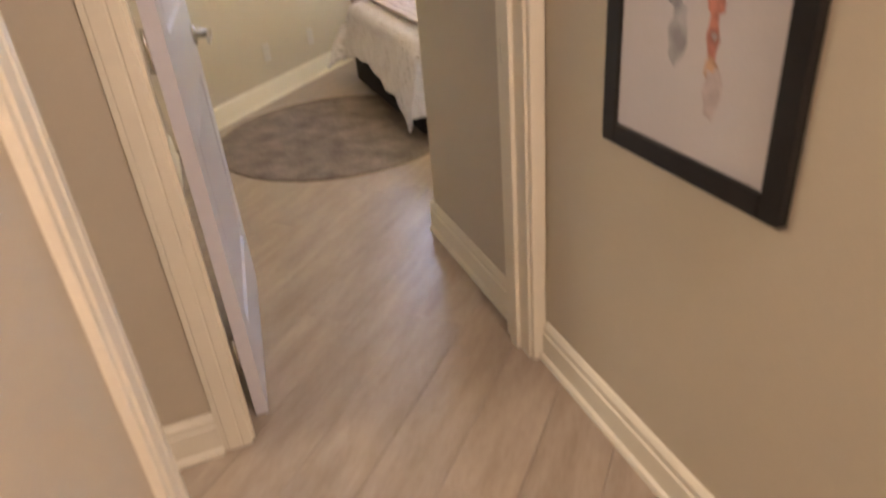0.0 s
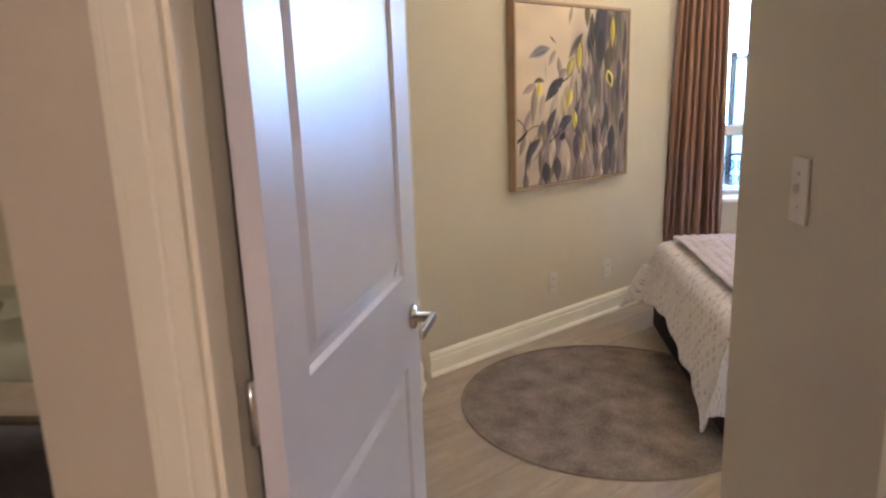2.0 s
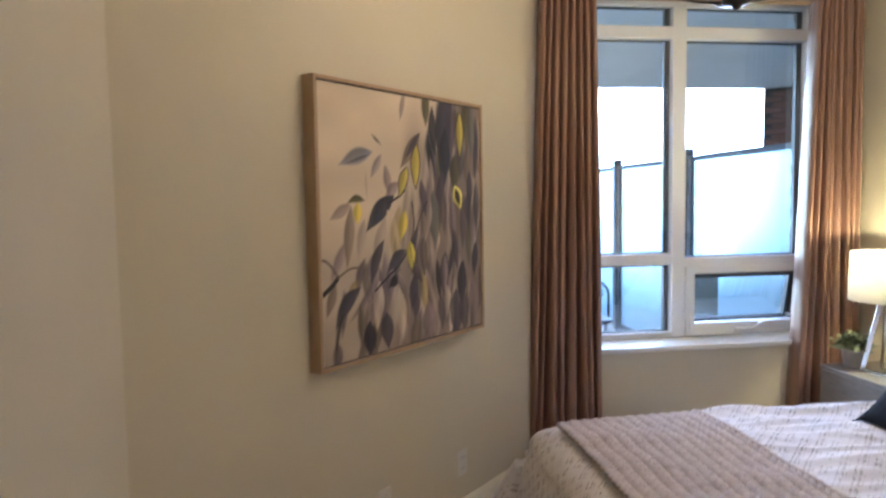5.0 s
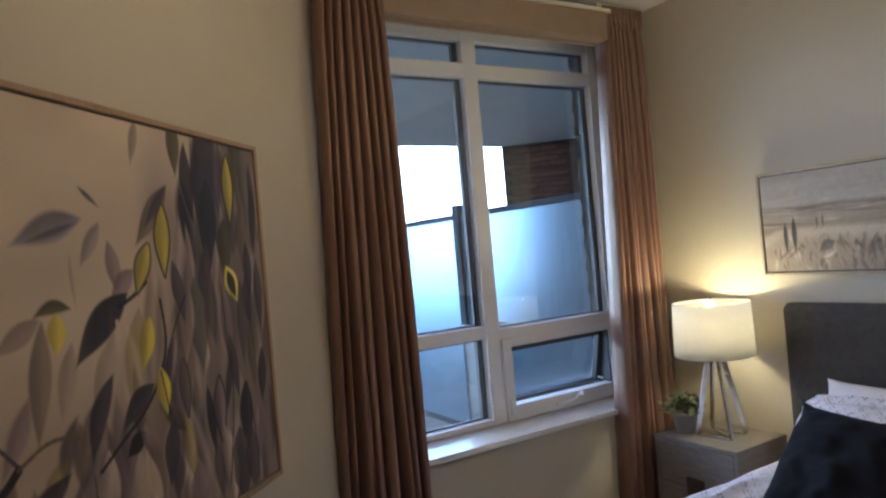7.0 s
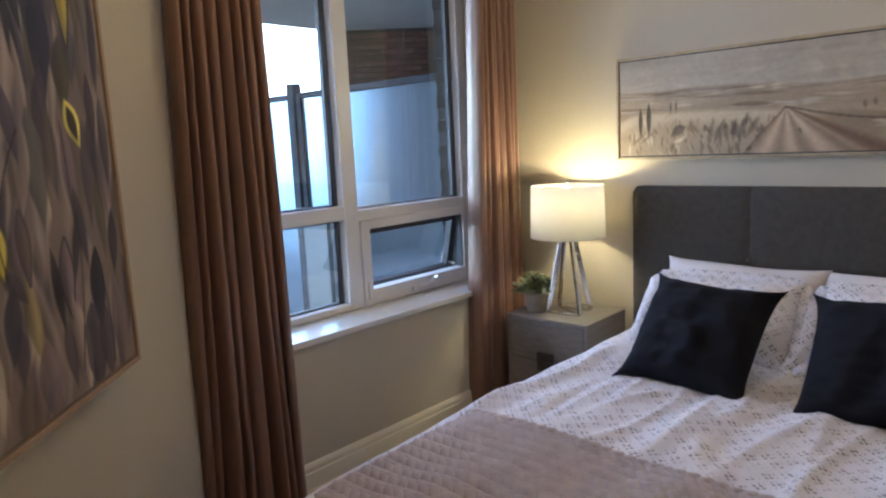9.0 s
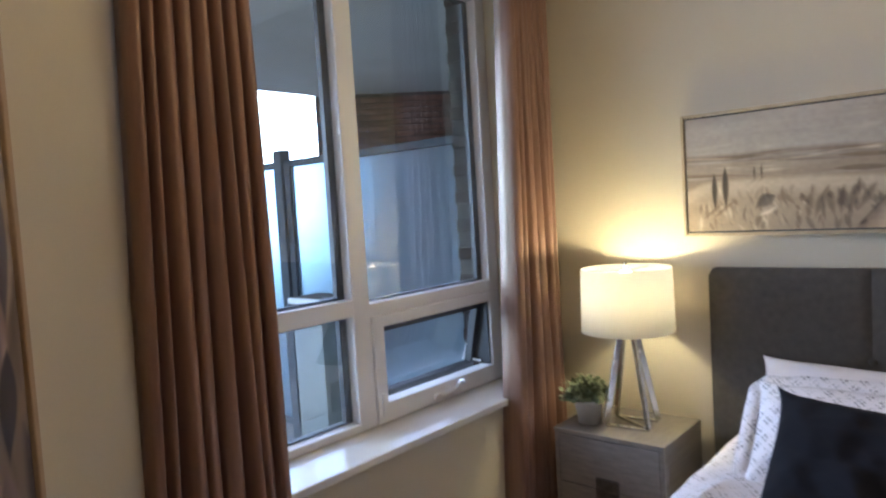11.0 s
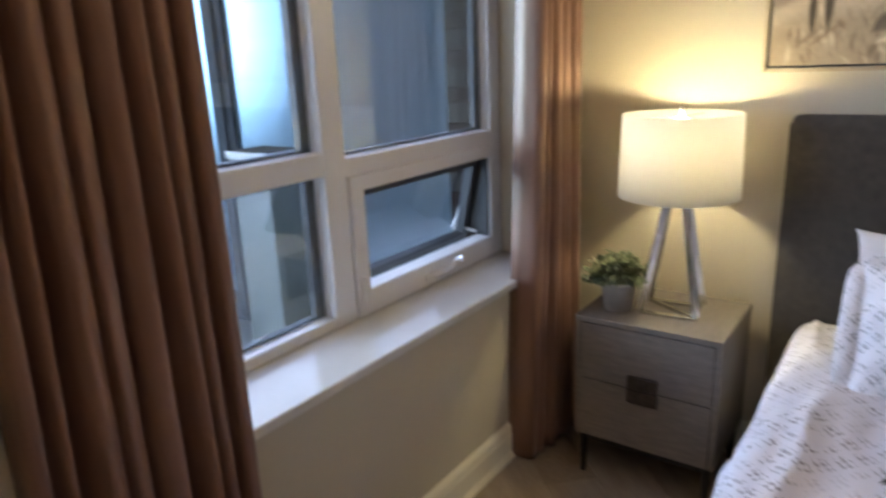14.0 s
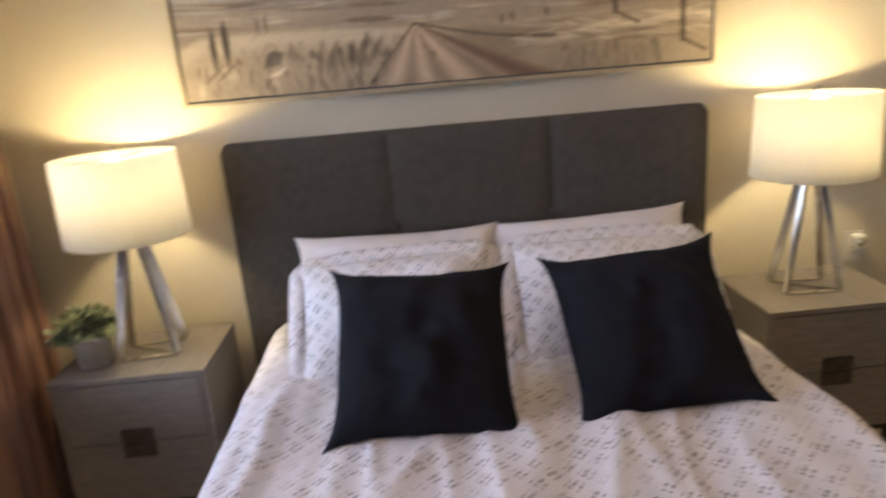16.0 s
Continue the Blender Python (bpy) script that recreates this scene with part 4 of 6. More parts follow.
def bulb_material(name, colour, strength):
    m = bpy.data.materials.new(name)
    m.use_nodes = True
    n = m.node_tree.nodes
    b = n["Principled BSDF"]
    b.inputs["Emission Color"].default_value = (*colour, 1)
    b.inputs["Emission Strength"].default_value = strength
    return m


M_SHADE = shade_material()
M_BULB = bulb_material("warm_bulb", (1.0, 0.86, 0.55), 34.0)
M_CAND = bulb_material("candle_bulb", (1.0, 0.85, 0.6), 26.0)


def table_lamp(m):
    z0, z1, r0, r1 = 0.378, 0.627, 0.181, 0.174
    lp = thing("table_lamp", "lit table lamp with a white drum shade on crossed nickel legs", "lamp", group="bedside lamps")
    th = 0.003
    bm = lathe([(r0, z0), (r1, z1), (r1 - th, z1), (r0 - th, z0)], 64, closed=True)
    part("shade", bm, M_SHADE, lp, "white linen drum shade", True)
    bm = bmesh.new()
    for k in range(3):
        a = 2 * math.pi * k / 3 + 0.3
        rod(bm, (0, 0, z1 - 0.012), (0.172 * math.cos(a), 0.172 * math.sin(a), z1 - 0.012), 0.002, 6)
    part("spider", bm, M_CHROME, lp)
    part("finial", lathe([(0.003, z1 - 0.03), (0.003, z1 + 0.004), (0.008, z1 + 0.008), (0.009, z1 + 0.016), (0.003, z1 + 0.024)], 14), M_CHROME, lp, "", True)
    part("socket", lathe([(0.016, z0 - 0.02), (0.018, z0 + 0.01), (0.018, z0 + 0.165), (0.013, z0 + 0.18)], 18), M_CHROME, lp, "", True)
    bm = bmesh.new()
    bmesh.ops.create_uvsphere(bm, u_segments=20, v_segments=12, radius=0.030, matrix=Matrix.Translation((0, 0, z0 + 0.211)))
    part("bulb", bm, M_BULB, lp, "glowing warm bulb", True).visible_shadow = False
    # four flat legs that spread from the socket, joined by a square foot
    feet = [(0.085, 0.062), (-0.085, 0.062), (-0.085, -0.062), (0.085, -0.062)]
    for k, (fx, fy) in enumerate(feet):
        bm = bmesh.new()
        bar(bm, (fx, fy, 0.010), (fx * 0.24, fy * 0.24, z0 + 0.02), 0.013, 0.024)
        bmesh.ops.bevel(bm, geom=bm.edges[:], offset=0.0015, segments=1, affect="EDGES")
        part("leg", bm, M_CHROME, lp, "brushed nickel leg")
    for (ax, ay), (bx, by) in ((feet[0], feet[1]), (feet[2], feet[3])):
        bm = boxed(min(ax, bx), ay - 0.009, 0.0, max(ax, bx), ay + 0.009, 0.009, 0.001, 1)
        part("foot_bar", bm, M_CHROME, lp)
    bm = bmesh.new()
    bar(bm, (0.085, -0.062, 0.005), (-0.085, 0.062, 0.005), 0.009, 0.014)
    part("foot_bar", bm, M_CHROME, lp)
    lp.matrix_basis = m
    return lp


lamp1 = table_lamp(pose(3.285, 5.615, 0.577, 0, 0, 96))
lamp2 = copy_thing(lamp1, pose(3.285, 3.49, 0.577, 0, 0, 84))
for y in (5.615, 3.49):
    lamp_point("bedside_bulb_light", 3.285, y, 1.145, LAMP_W, 0.032, LAMP_C)


# ---- potted plant on the nightstand ----
M_LEAF = surface("leaf_green", (0.025, 0.045, 0.016), (0.270, 0.300, 0.180), 60.0, 0.5, bump=0.1)
M_POT = surface("pot_ceramic", (0.46, 0.42, 0.37), (0.58, 0.53, 0.47), 18.0, 0.6, bump=0.2, fine=60)
M_SOIL = surface("soil", (0.03, 0.022, 0.015), (0.07, 0.05, 0.035), 60.0, 0.95, bump=0.6)


def leaf_verts(bm, base, way, length, width, curl, rng):
    way = way.normalized()
    side = way.cross(Vector((0, 0, 1)))
    if side.length < 1e-3:
        side = Vector((1, 0, 0))
    side.normalize()
    up = side.cross(way)
    mids, lefts, rights = [], [], []
    for f, w in ((0.0, 0.0), (0.35, 1.0), (0.7, 0.75), (1.0, 0.0)):
        c = base + way * length * f - Vector((0, 0, 1)) * curl * length * f * f
        mids.append(bm.verts.new(c))
        if w:
            lefts.append(bm.verts.new(c + side * width * w / 2 + up * width * 0.12))
            rights.append(bm.verts.new(c - side * width * w / 2 + up * width * 0.12))
    for edge in (lefts, rights):
        bm.faces.new((mids[0], mids[1], edge[0]))
        bm.faces.new((mids[1], mids[2], edge[1], edge[0]))
        bm.faces.new((mids[2], mids[3], edge[1]))


def small_plant(name, label, m, pot_r, pot_h, crown, leaves, seed, pot_mat, size=0.028, pot_label="pale ribbed pot"):
    rng = random.Random(seed)
    pl = thing(name, label, "plant", m)
    part("pot", lathe([(pot_r * 0.72, 0), (pot_r * 0.95, pot_h * 0.9), (pot_r, pot_h * 0.9), (pot_r, pot_h), (pot_r * 0.88, pot_h), (pot_r * 0.84, pot_h * 0.85)], 28), pot_mat, pl, pot_label, True)
    part("soil", lathe([(pot_r * 0.85, pot_h * 0.80), (pot_r * 0.85, pot_h * 0.88)], 20), M_SOIL, pl)
    stems, foliage = bmesh.new(), bmesh.new()
    top = Vector((0, 0, pot_h * 0.9))
    for _ in range(leaves // 9):
        a, el = rng.uniform(0, 2 * math.pi), rng.uniform(0.30, 1.5)
        d = Vector((math.cos(a) * math.cos(el), math.sin(a) * math.cos(el), math.sin(el)))
        ln = crown * rng.uniform(0.55, 1.0)
        pts = [top + d * ln * f - Vector((0, 0, 1)) * 0.25 * ln * f * f for f in (0, 0.35, 0.7, 1.0)]
        tube(stems, pts, 0.0012, 5)
        for j in range(9):
            f = rng.uniform(0.3, 1.0)
            base = top + d * ln * f - Vector((0, 0, 1)) * 0.25 * ln * f * f
            w = Vector((rng.uniform(-1, 1), rng.uniform(-1, 1), rng.uniform(-0.2, 0.9))) + d * 0.6
            leaf_verts(foliage, base, w, size * rng.uniform(0.7, 1.3), size * rng.uniform(0.5, 0.8), rng.uniform(0.0, 0.5), rng)
    part("stem", stems, M_LEAF, pl, "thin green stems")
    part("foliage", foliage, M_LEAF, pl, "small round green leaves")
    return pl


small_plant("potted_plant", "small leafy plant in a pale pot on the nightstand", pose(3.225, 5.772, 0.577), 0.060, 0.098, 0.132, 1000, 11, M_POT, 0.032)

# ---- paintings ----
def smooth(x, a, b2):
    f = np.clip((x - a) / (b2 - a), 0, 1)
    return f * f * (3 - 2 * f)


class Easel:
    """A canvas of small cells, painted with soft strokes; u to the right and v down, in parts of its width and height."""

    def __init__(self, w, h, nx, nz, ground, seed):
        self.w, self.h, self.nx, self.nz = w, h, nx, nz
        self.rng = np.random.RandomState(seed)
        self.u, self.v = np.meshgrid(np.linspace(0, 1, nx + 1), np.linspace(0, 1, nz + 1))
        self.x, self.y = self.u * w, self.v * h
        self.rgb = np.ones((nz + 1, nx + 1, 3)) * np.array(ground)
        self.streak = self.cloud(int(w * 34), int(h * 9))

    def cloud(self, cu, cv):
        """Smooth noise in 0 to 1 with about cu by cv cells."""
        g = self.rng.rand(cv + 3, cu + 3)
        x, y = self.u * cu, self.v * cv
        i, j = x.astype(int), y.astype(int)
        fx, fy = smooth(x - i, 0, 1), smooth(y - j, 0, 1)
        return (g[j, i] * (1 - fx) + g[j, i + 1] * fx) * (1 - fy) + (g[j + 1, i] * (1 - fx) + g[j + 1, i + 1] * fx) * fy

    def lay(self, mask, colour):
        self.rgb += mask[..., None] * (np.array(colour) - self.rgb)

    def leaf(self, u, v, ln, wd, ang, colour, alpha=0.9, bend=0.0, soft=0.006, rim=None, half=0.25, blunt=0.85):
        """A pointed leaf; ang is turned from straight down, rim is a dark outline's colour, half lightens one side."""
        x, y = self.x - u * self.w, self.y - v * self.h
        a, b2 = x * math.sin(ang) + y * math.cos(ang), x * math.cos(ang) - y * math.sin(ang)
        f = np.clip(a / ln + 0.5, 0, 1)
        b2 = b2 - bend * ln * ((f - 0.5) ** 2 - 0.08)
        r = wd / 2 * np.sin(math.pi * f ** blunt) ** 1.15
        inside = (np.abs(a) < ln / 2)
        if rim is not None:
            self.lay(smooth(r + 0.005 - np.abs(b2), -0.002, 0.003) * inside * 0.9, rim)
        m = smooth(r - np.abs(b2), -soft * 0.5, soft) * inside * alpha * (0.90 + 0.10 * smooth(self.streak, 0.2, 0.6))
        tone = 1 + half * np.tanh(b2 / (wd * 0.18)) + 0.40 * (self.streak - 0.5)
        self.rgb += m[..., None] * (np.clip(np.array(colour) * tone[..., None], 0, 1) - self.rgb)

    def twig(self, pts, wd, colour, alpha=0.9):
        for _ in range(2):
            fine = [pts[0]]
            for (ua, va), (ub, vb) in zip(pts, pts[1:]):
                fine += [(0.75 * ua + 0.25 * ub, 0.75 * va + 0.25 * vb), (0.25 * ua + 0.75 * ub, 0.25 * va + 0.75 * vb)]
            pts = fine + [pts[-1]]
        for (ua, va), (ub, vb) in zip(pts, pts[1:]):
            ax, ay, bx, by = ua * self.w, va * self.h, ub * self.w, vb * self.h
            dx, dy = bx - ax, by - ay
            f = np.clip(((self.x - ax) * dx + (self.y - ay) * dy) / (dx * dx + dy * dy), 0, 1)
            dist = np.hypot(self.x - ax - f * dx, self.y - ay - f * dy)
            self.lay(smooth(wd / 2 - dist, -0.002, 0.003) * alpha, colour)

    def mesh(self, name, material, parent, label, at):
        """The painted face as one fine sheet that carries its pigment as a colour layer."""
        verts = np.stack([self.x, np.zeros_like(self.x), self.h - self.y], -1).reshape(-1, 3)
        k = self.nx + 1
        q = (np.arange(self.nz)[:, None] * k + np.arange(self.nx)[None, :]).reshape(-1)
        faces = np.stack([q, q + k, q + k + 1, q + 1], -1)
        me = bpy.data.meshes.new(name)
        me.from_pydata(verts.tolist(), [], faces.tolist())
        layer = me.color_attributes.new("pigment", "FLOAT_COLOR", "POINT")
        rgba = np.ones((len(verts), 4), dtype=np.float32)
        rgba[:, :3] = np.clip(self.rgb, 0.004, 1).reshape(-1, 3)
        layer.data.foreach_set("color", rgba.ravel())
        me.materials.append(material)
        ob = new(name, me)
        ob.parent = parent
        ob.matrix_basis = pose(*at)
        return tagged(ob, label)


def pigment(name, rough):
    m, t, b = principled(name, (0.5, 0.5, 0.5), rough)
    n, l = t.nodes, t.links
    at, ns, bp, tc = n.new("ShaderNodeVertexColor"), n.new("ShaderNodeTexNoise"), n.new("ShaderNodeBump"), n.new("ShaderNodeTexCoord")
    at.layer_name = "pigment"
    ns.inputs["Scale"].default_value = 420
    bp.inputs["Strength"].default_value, bp.inputs["Distance"].default_value = 0.15, 0.003
    l.new(tc.outputs["Object"], ns.inputs["Vector"])
    l.new(ns.outputs["Fac"], bp.inputs["Height"])
    l.new(bp.outputs[0], b.inputs["Normal"])
    l.new(at.outputs["Color"], b.inputs["Base Color"])
    return m


M_PIGMENT = pigment("oil_pigment", 0.55)
M_CANVAS = surface("canvas_edge", (0.44, 0.39, 0.34), (0.60, 0.54, 0.46), 3.2, 0.8, bump=0.12, fine=300)
M_GILT = surface("gilt_wood", (0.36, 0.28, 0.18), (0.50, 0.41, 0.28), 20.0, 0.45, metal=0.2, bump=0.1)


def tray_frame(label, w, h, d, fw, material, frame_label):
    """A floating frame with a dark gap and a stretched canvas; gives the thing and the canvas's face."""
    pa = thing("painting", label, "painting")
    for x0, z0, x1, z1 in ((0, 0, fw, h), (w - fw, 0, w, h), (fw, 0, w - fw, fw), (fw, h - fw, w - fw, h)):
        part("frame_rail", boxed(x0, -d, z0, x1, 0, z1, 0.0015, 1), material, pa, frame_label)
    part("inner_edge", boxed(fw, -d + 0.014, fw, w - fw, -0.006, h - fw), M_DARK, pa, "dark gap inside the frame")
    g = fw + 0.006
    part("canvas", boxed(g, -d + 0.006, g, w - g, -0.008, h - g), M_CANVAS, pa, "stretched canvas")
    return pa, w - 2 * g, h - 2 * g, (g, -d + 0.0052, g)


INK, SLATE, NAVY, PLUM, MAUVE = (0.022, 0.016, 0.020), (0.070, 0.062, 0.082), (0.040, 0.036, 0.055), (0.105, 0.082, 0.100), (0.235, 0.185, 0.190)
TAUPE, PALE, CREAM, OLIVE, YELLOW = (0.190, 0.148, 0.118), (0.36, 0.30, 0.255), (0.56, 0.475, 0.375), (0.115, 0.105, 0.045), (0.54, 0.455, 0.115)
SAGE, OCHRE, BLUE = (0.165, 0.160, 0.140), (0.30, 0.235, 0.075), (0.19, 0.195, 0.24)


def leaf_painting():
    pa, cw, ch, face = tray_frame("large canvas of grey and yellow leaves in an oak tray frame", 1.02, 1.006, 0.057, 0.014, M_OAK, "oak frame rail")
    e = Easel(cw, ch, 330, 326, CREAM, 42)
    rng = random.Random(7)
    # a cream ground that turns to taupe on the far side and grey below
    dark = smooth(e.u + 0.42 * e.v + 0.25 * (e.cloud(6, 5) - 0.5), 0.50, 0.86)
    e.lay(dark * 0.95, (0.245, 0.198, 0.175))
    e.lay(smooth(e.v + 0.2 * (e.cloud(7, 4) - 0.5), 0.45, 0.9) * 0.45, (0.33, 0.27, 0.23))
    e.rgb *= (0.90 + 0.2 * e.cloud(5, 9))[..., None]
    for _ in range(130):
        u, v = rng.uniform(0.18, 1.0), rng.uniform(0.05, 1.0)
        if u + 0.75 * v < 0.80:
            continue
        e.leaf(u, v, rng.uniform(0.16, 0.34), rng.uniform(0.035, 0.075), rng.gauss(-0.15 * (1 - u), 0.16), rng.choice([PALE, TAUPE, MAUVE, PALE, MAUVE, PLUM, SLATE, CREAM, PALE]), 0.80, rng.uniform(-0.5, 0.5), 0.014)
    for _ in range(16):
        e.leaf(rng.uniform(0.62, 0.98), rng.uniform(0.0, 0.30), rng.uniform(0.18, 0.30), rng.uniform(0.04, 0.07), rng.gauss(0.0, 0.1), rng.choice([SLATE, NAVY, PLUM, OLIVE, SAGE]), 0.75, rng.uniform(-0.3, 0.3), 0.010)
    for _ in range(26):
        u = rng.uniform(0.04, 0.60)
        e.leaf(u, rng.uniform(0.60, 0.98), rng.uniform(0.12, 0.22), rng.uniform(0.03, 0.06), rng.gauss(-0.45 * (1 - u), 0.25), rng.choice([TAUPE, MAUVE, PLUM, PALE, SLATE, OLIVE]), 0.8, rng.uniform(-0.5, 0.5), 0.010)
    L = e.leaf
    # dark hanging mass above
    L(0.60, 0.035, 0.16, 0.055, 0.0, OLIVE, 0.9)
    L(0.735, 0.05, 0.26, 0.100, 0.0, SLATE, 0.95)
    L(0.70, 0.13, 0.26, 0.075, -0.05, SLATE, 0.9)
    L(0.648, 0.13, 0.22, 0.055, 0.10, INK, 0.95, 0.2)
    L(0.725, 0.24, 0.27, 0.085, -0.06, NAVY, 0.95)
    L(0.625, 0.24, 0.20, 0.040, 0.15, INK, 0.9)
    L(0.78, 0.10, 0.26, 0.05, 0.05, PLUM, 0.85)
    L(0.93, 0.10, 0.28, 0.055, 0.03, SAGE, 0.85)
    L(0.965, 0.22, 0.24, 0.04, -0.06, SLATE, 0.8)
    L(0.895, 0.26, 0.20, 0.06, -0.1, TAUPE, 0.8)
    L(0.80, 0.30, 0.17, 0.075, -0.05, OLIVE, 0.95)
    L(0.69, 0.38, 0.19, 0.060, -0.25, PLUM, 0.9)
    L(0.745, 0.36, 0.16, 0.035, -0.15, PALE, 0.8)
    L(0.635, 0.33, 0.20, 0.030, 0.1, PALE, 0.8)
    L(0.915, 0.37, 0.18, 0.05, 0.0, SLATE, 0.85)
    L(0.965, 0.45, 0.24, 0.05, 0.0, SLATE, 0.8)
    # grey-green and mauve leaves in the middle
    L(0.648, 0.50, 0.25, 0.085, 0.05, SAGE, 0.85)
    L(0.70, 0.49, 0.24, 0.05, -0.1, TAUPE, 0.8)
    L(0.60, 0.50, 0.20, 0.055, -0.2, PALE, 0.8)
    L(0.575, 0.41, 0.17, 0.050, 0.2, PLUM, 0.9)
    L(0.78, 0.52, 0.24, 0.06, 0.05, MAUVE, 0.8)
    L(0.86, 0.52, 0.26, 0.055, -0.05, PLUM, 0.7)
    L(0.90, 0.62, 0.22, 0.05, 0.05, OLIVE, 0.6)
    L(0.80, 0.64, 0.20, 0.045, 0.15, SLATE, 0.8)
    L(0.95, 0.69, 0.17, 0.05, -0.12, NAVY, 0.85)
    L(0.67, 0.76, 0.20, 0.040, 0.10, INK, 0.9)
    L(0.715, 0.74, 0.18, 0.055, -0.02, MAUVE, 0.95, 0.1, rim=INK)
    L(0.765, 0.68, 0.18, 0.035, -0.3, NAVY, 0.85)
    L(0.844, 0.787, 0.19, 0.060, -0.05, SLATE, 0.95, 0.1, rim=INK)
    L(0.80, 0.92, 0.22, 0.11, 0.0, SLATE, 0.75)
    L(0.86, 0.92, 0.20, 0.08, 0.05, PLUM, 0.7)
    L(0.93, 0.90, 0.24, 0.07, 0.0, MAUVE, 0.7)
    L(0.735, 0.90, 0.26, 0.045, 0.1, PALE, 0.85)
    L(0.69, 0.90, 0.17, 0.05, 0.1, PLUM, 0.75)
    L(0.57, 0.80, 0.20, 0.055, 0.15, OCHRE, 0.65)
    L(0.60, 0.93, 0.18, 0.09, 0.0, MAUVE, 0.75)
    L(0.50, 0.79, 0.16, 0.060, -0.2, SLATE, 0.85)
    L(0.53, 0.72, 0.10, 0.04, 0.7, PLUM, 0.8)
    L(0.57, 0.65, 0.15, 0.04, 0.05, TAUPE, 0.8, rim=PLUM)
    L(0.62, 0.64, 0.20, 0.05, 0.1, PALE, 0.6)
    # loose leaves over the cream ground
    L(0.448, 0.045, 0.12, 0.030, -0.25, MAUVE, 0.7)
    L(0.296, 0.185, 0.075, 0.014, 0.95, SLATE, 0.85)
    L(0.18, 0.255, 0.19, 0.062, -1.27, BLUE, 0.85, 0.15, 0.010)
    L(0.19, 0.262, 0.15, 0.016, -1.27, PLUM, 0.7)
    L(0.288, 0.285, 0.115, 0.038, -0.6, (0.30, 0.265, 0.26), 0.85)
    L(0.494, 0.215, 0.20, 0.060, -0.72, TAUPE, 0.9)
    L(0.51, 0.195, 0.15, 0.030, -0.72, SLATE, 0.8)
    L(0.353, 0.34, 0.13, 0.045, 0.2, MAUVE, 0.75)
    L(0.375, 0.375, 0.10, 0.05, -0.9, MAUVE, 0.8)
    L(0.235, 0.36, 0.12, 0.016, 0.05, PALE, 0.7)
    L(0.094, 0.455, 0.12, 0.045, -1.1, MAUVE, 0.65)
    L(0.136, 0.55, 0.24, 0.055, -0.12, (0.25, 0.205, 0.17), 0.85)
    L(0.20, 0.56, 0.16, 0.05, -0.25, PALE, 0.7)
    L(0.30, 0.57, 0.20, 0.06, -0.4, PALE, 0.6)
    L(0.40, 0.55, 0.24, 0.075, -0.2, OCHRE, 0.45)
    L(0.303, 0.46, 0.215, 0.075, -0.88, NAVY, 0.97, 0.2)
    L(0.175, 0.412, 0.10, 0.030, -1.45, OLIVE, 0.95, 0.6)
    L(0.279, 0.65, 0.19, 0.052, -0.42, SLATE, 0.95, 0.3)
    L(0.395, 0.65, 0.14, 0.055, -0.95, SLATE, 0.95, 0.3)
    L(0.379, 0.735, 0.075, 0.045, -1.0, INK, 0.97)
    L(0.42, 0.745, 0.08, 0.03, 0.6, MAUVE, 0.8)
    L(0.04, 0.77, 0.13, 0.045, -0.4, TAUPE, 0.8)
    L(0.15, 0.74, 0.10, 0.04, -0.8, OCHRE, 0.55)
    L(0.115, 0.80, 0.20, 0.060, -0.75, SLATE, 0.95, 0.4)
    L(0.072, 0.90, 0.17, 0.020, -0.25, INK, 0.9, 0.3)
    L(0.187, 0.875, 0.16, 0.035, 0.0, OLIVE, 0.7)
    L(0.235, 0.94, 0.14, 0.070, 0.0, NAVY, 0.9)
    L(0.336, 0.925, 0.15, 0.075, 0.05, SLATE, 0.9)
    L(0.285, 0.82, 0.20, 0.07, -0.1, CREAM, 0.6)
    L(0.42, 0.87, 0.22, 0.07, 0.1, CREAM, 0.55)
    # twigs
    e.twig([(0.0, 0.62), (0.03, 0.63), (0.075, 0.685)], 0.008, PLUM)
    e.twig([(0.0, 0.745), (0.05, 0.715), (0.075, 0.69)], 0.018, INK)
    e.twig([(0.075, 0.69), (0.15, 0.655), (0.22, 0.675)], 0.009, TAUPE)
    e.twig([(0.27, 0.76), (0.34, 0.715), (0.42, 0.67), (0.475, 0.61), (0.515, 0.53), (0.50, 0.42)], 0.009, INK)
    e.twig([(0.36, 0.425), (0.42, 0.40), (0.455, 0.375)], 0.010, INK)
    e.twig([(0.35, 0.455), (0.352, 0.49)], 0.010, CREAM)
    e.twig([(0.515, 0.55), (0.56, 0.47), (0.60, 0.42)], 0.006, INK, 0.8)
    e.twig([(0.735, 0.95), (0.77, 0.80), (0.79, 0.66)], 0.006, INK, 0.8)
    e.twig([(0.885, 0.98), (0.89, 0.85), (0.87, 0.76)], 0.006, INK, 0.7)
    e.twig([(0.26, 0.88), (0.25, 0.76)], 0.005, PLUM, 0.7)
    e.twig([(0.765, 0.40), (0.775, 0.62)], 0.006, INK, 0.7)
    # yellow leaves with dark outlines
    L(0.842, 0.132, 0.205, 0.052, -0.02, YELLOW, 0.95, 0.05, rim=INK)
    L(0.528, 0.278, 0.180, 0.054, -0.05, YELLOW, 0.95, 0.1, rim=INK)
    L(0.446, 0.342, 0.130, 0.048, -0.42, YELLOW, 0.92, 0.1, rim=SLATE)
    L(0.440, 0.518, 0.130, 0.056, -0.30, YELLOW, 0.97)
    L(0.488, 0.640, 0.120, 0.054, 0.10, YELLOW, 0.95)
    L(0.184, 0.462, 0.085, 0.048, -0.05, YELLOW, 0.95)
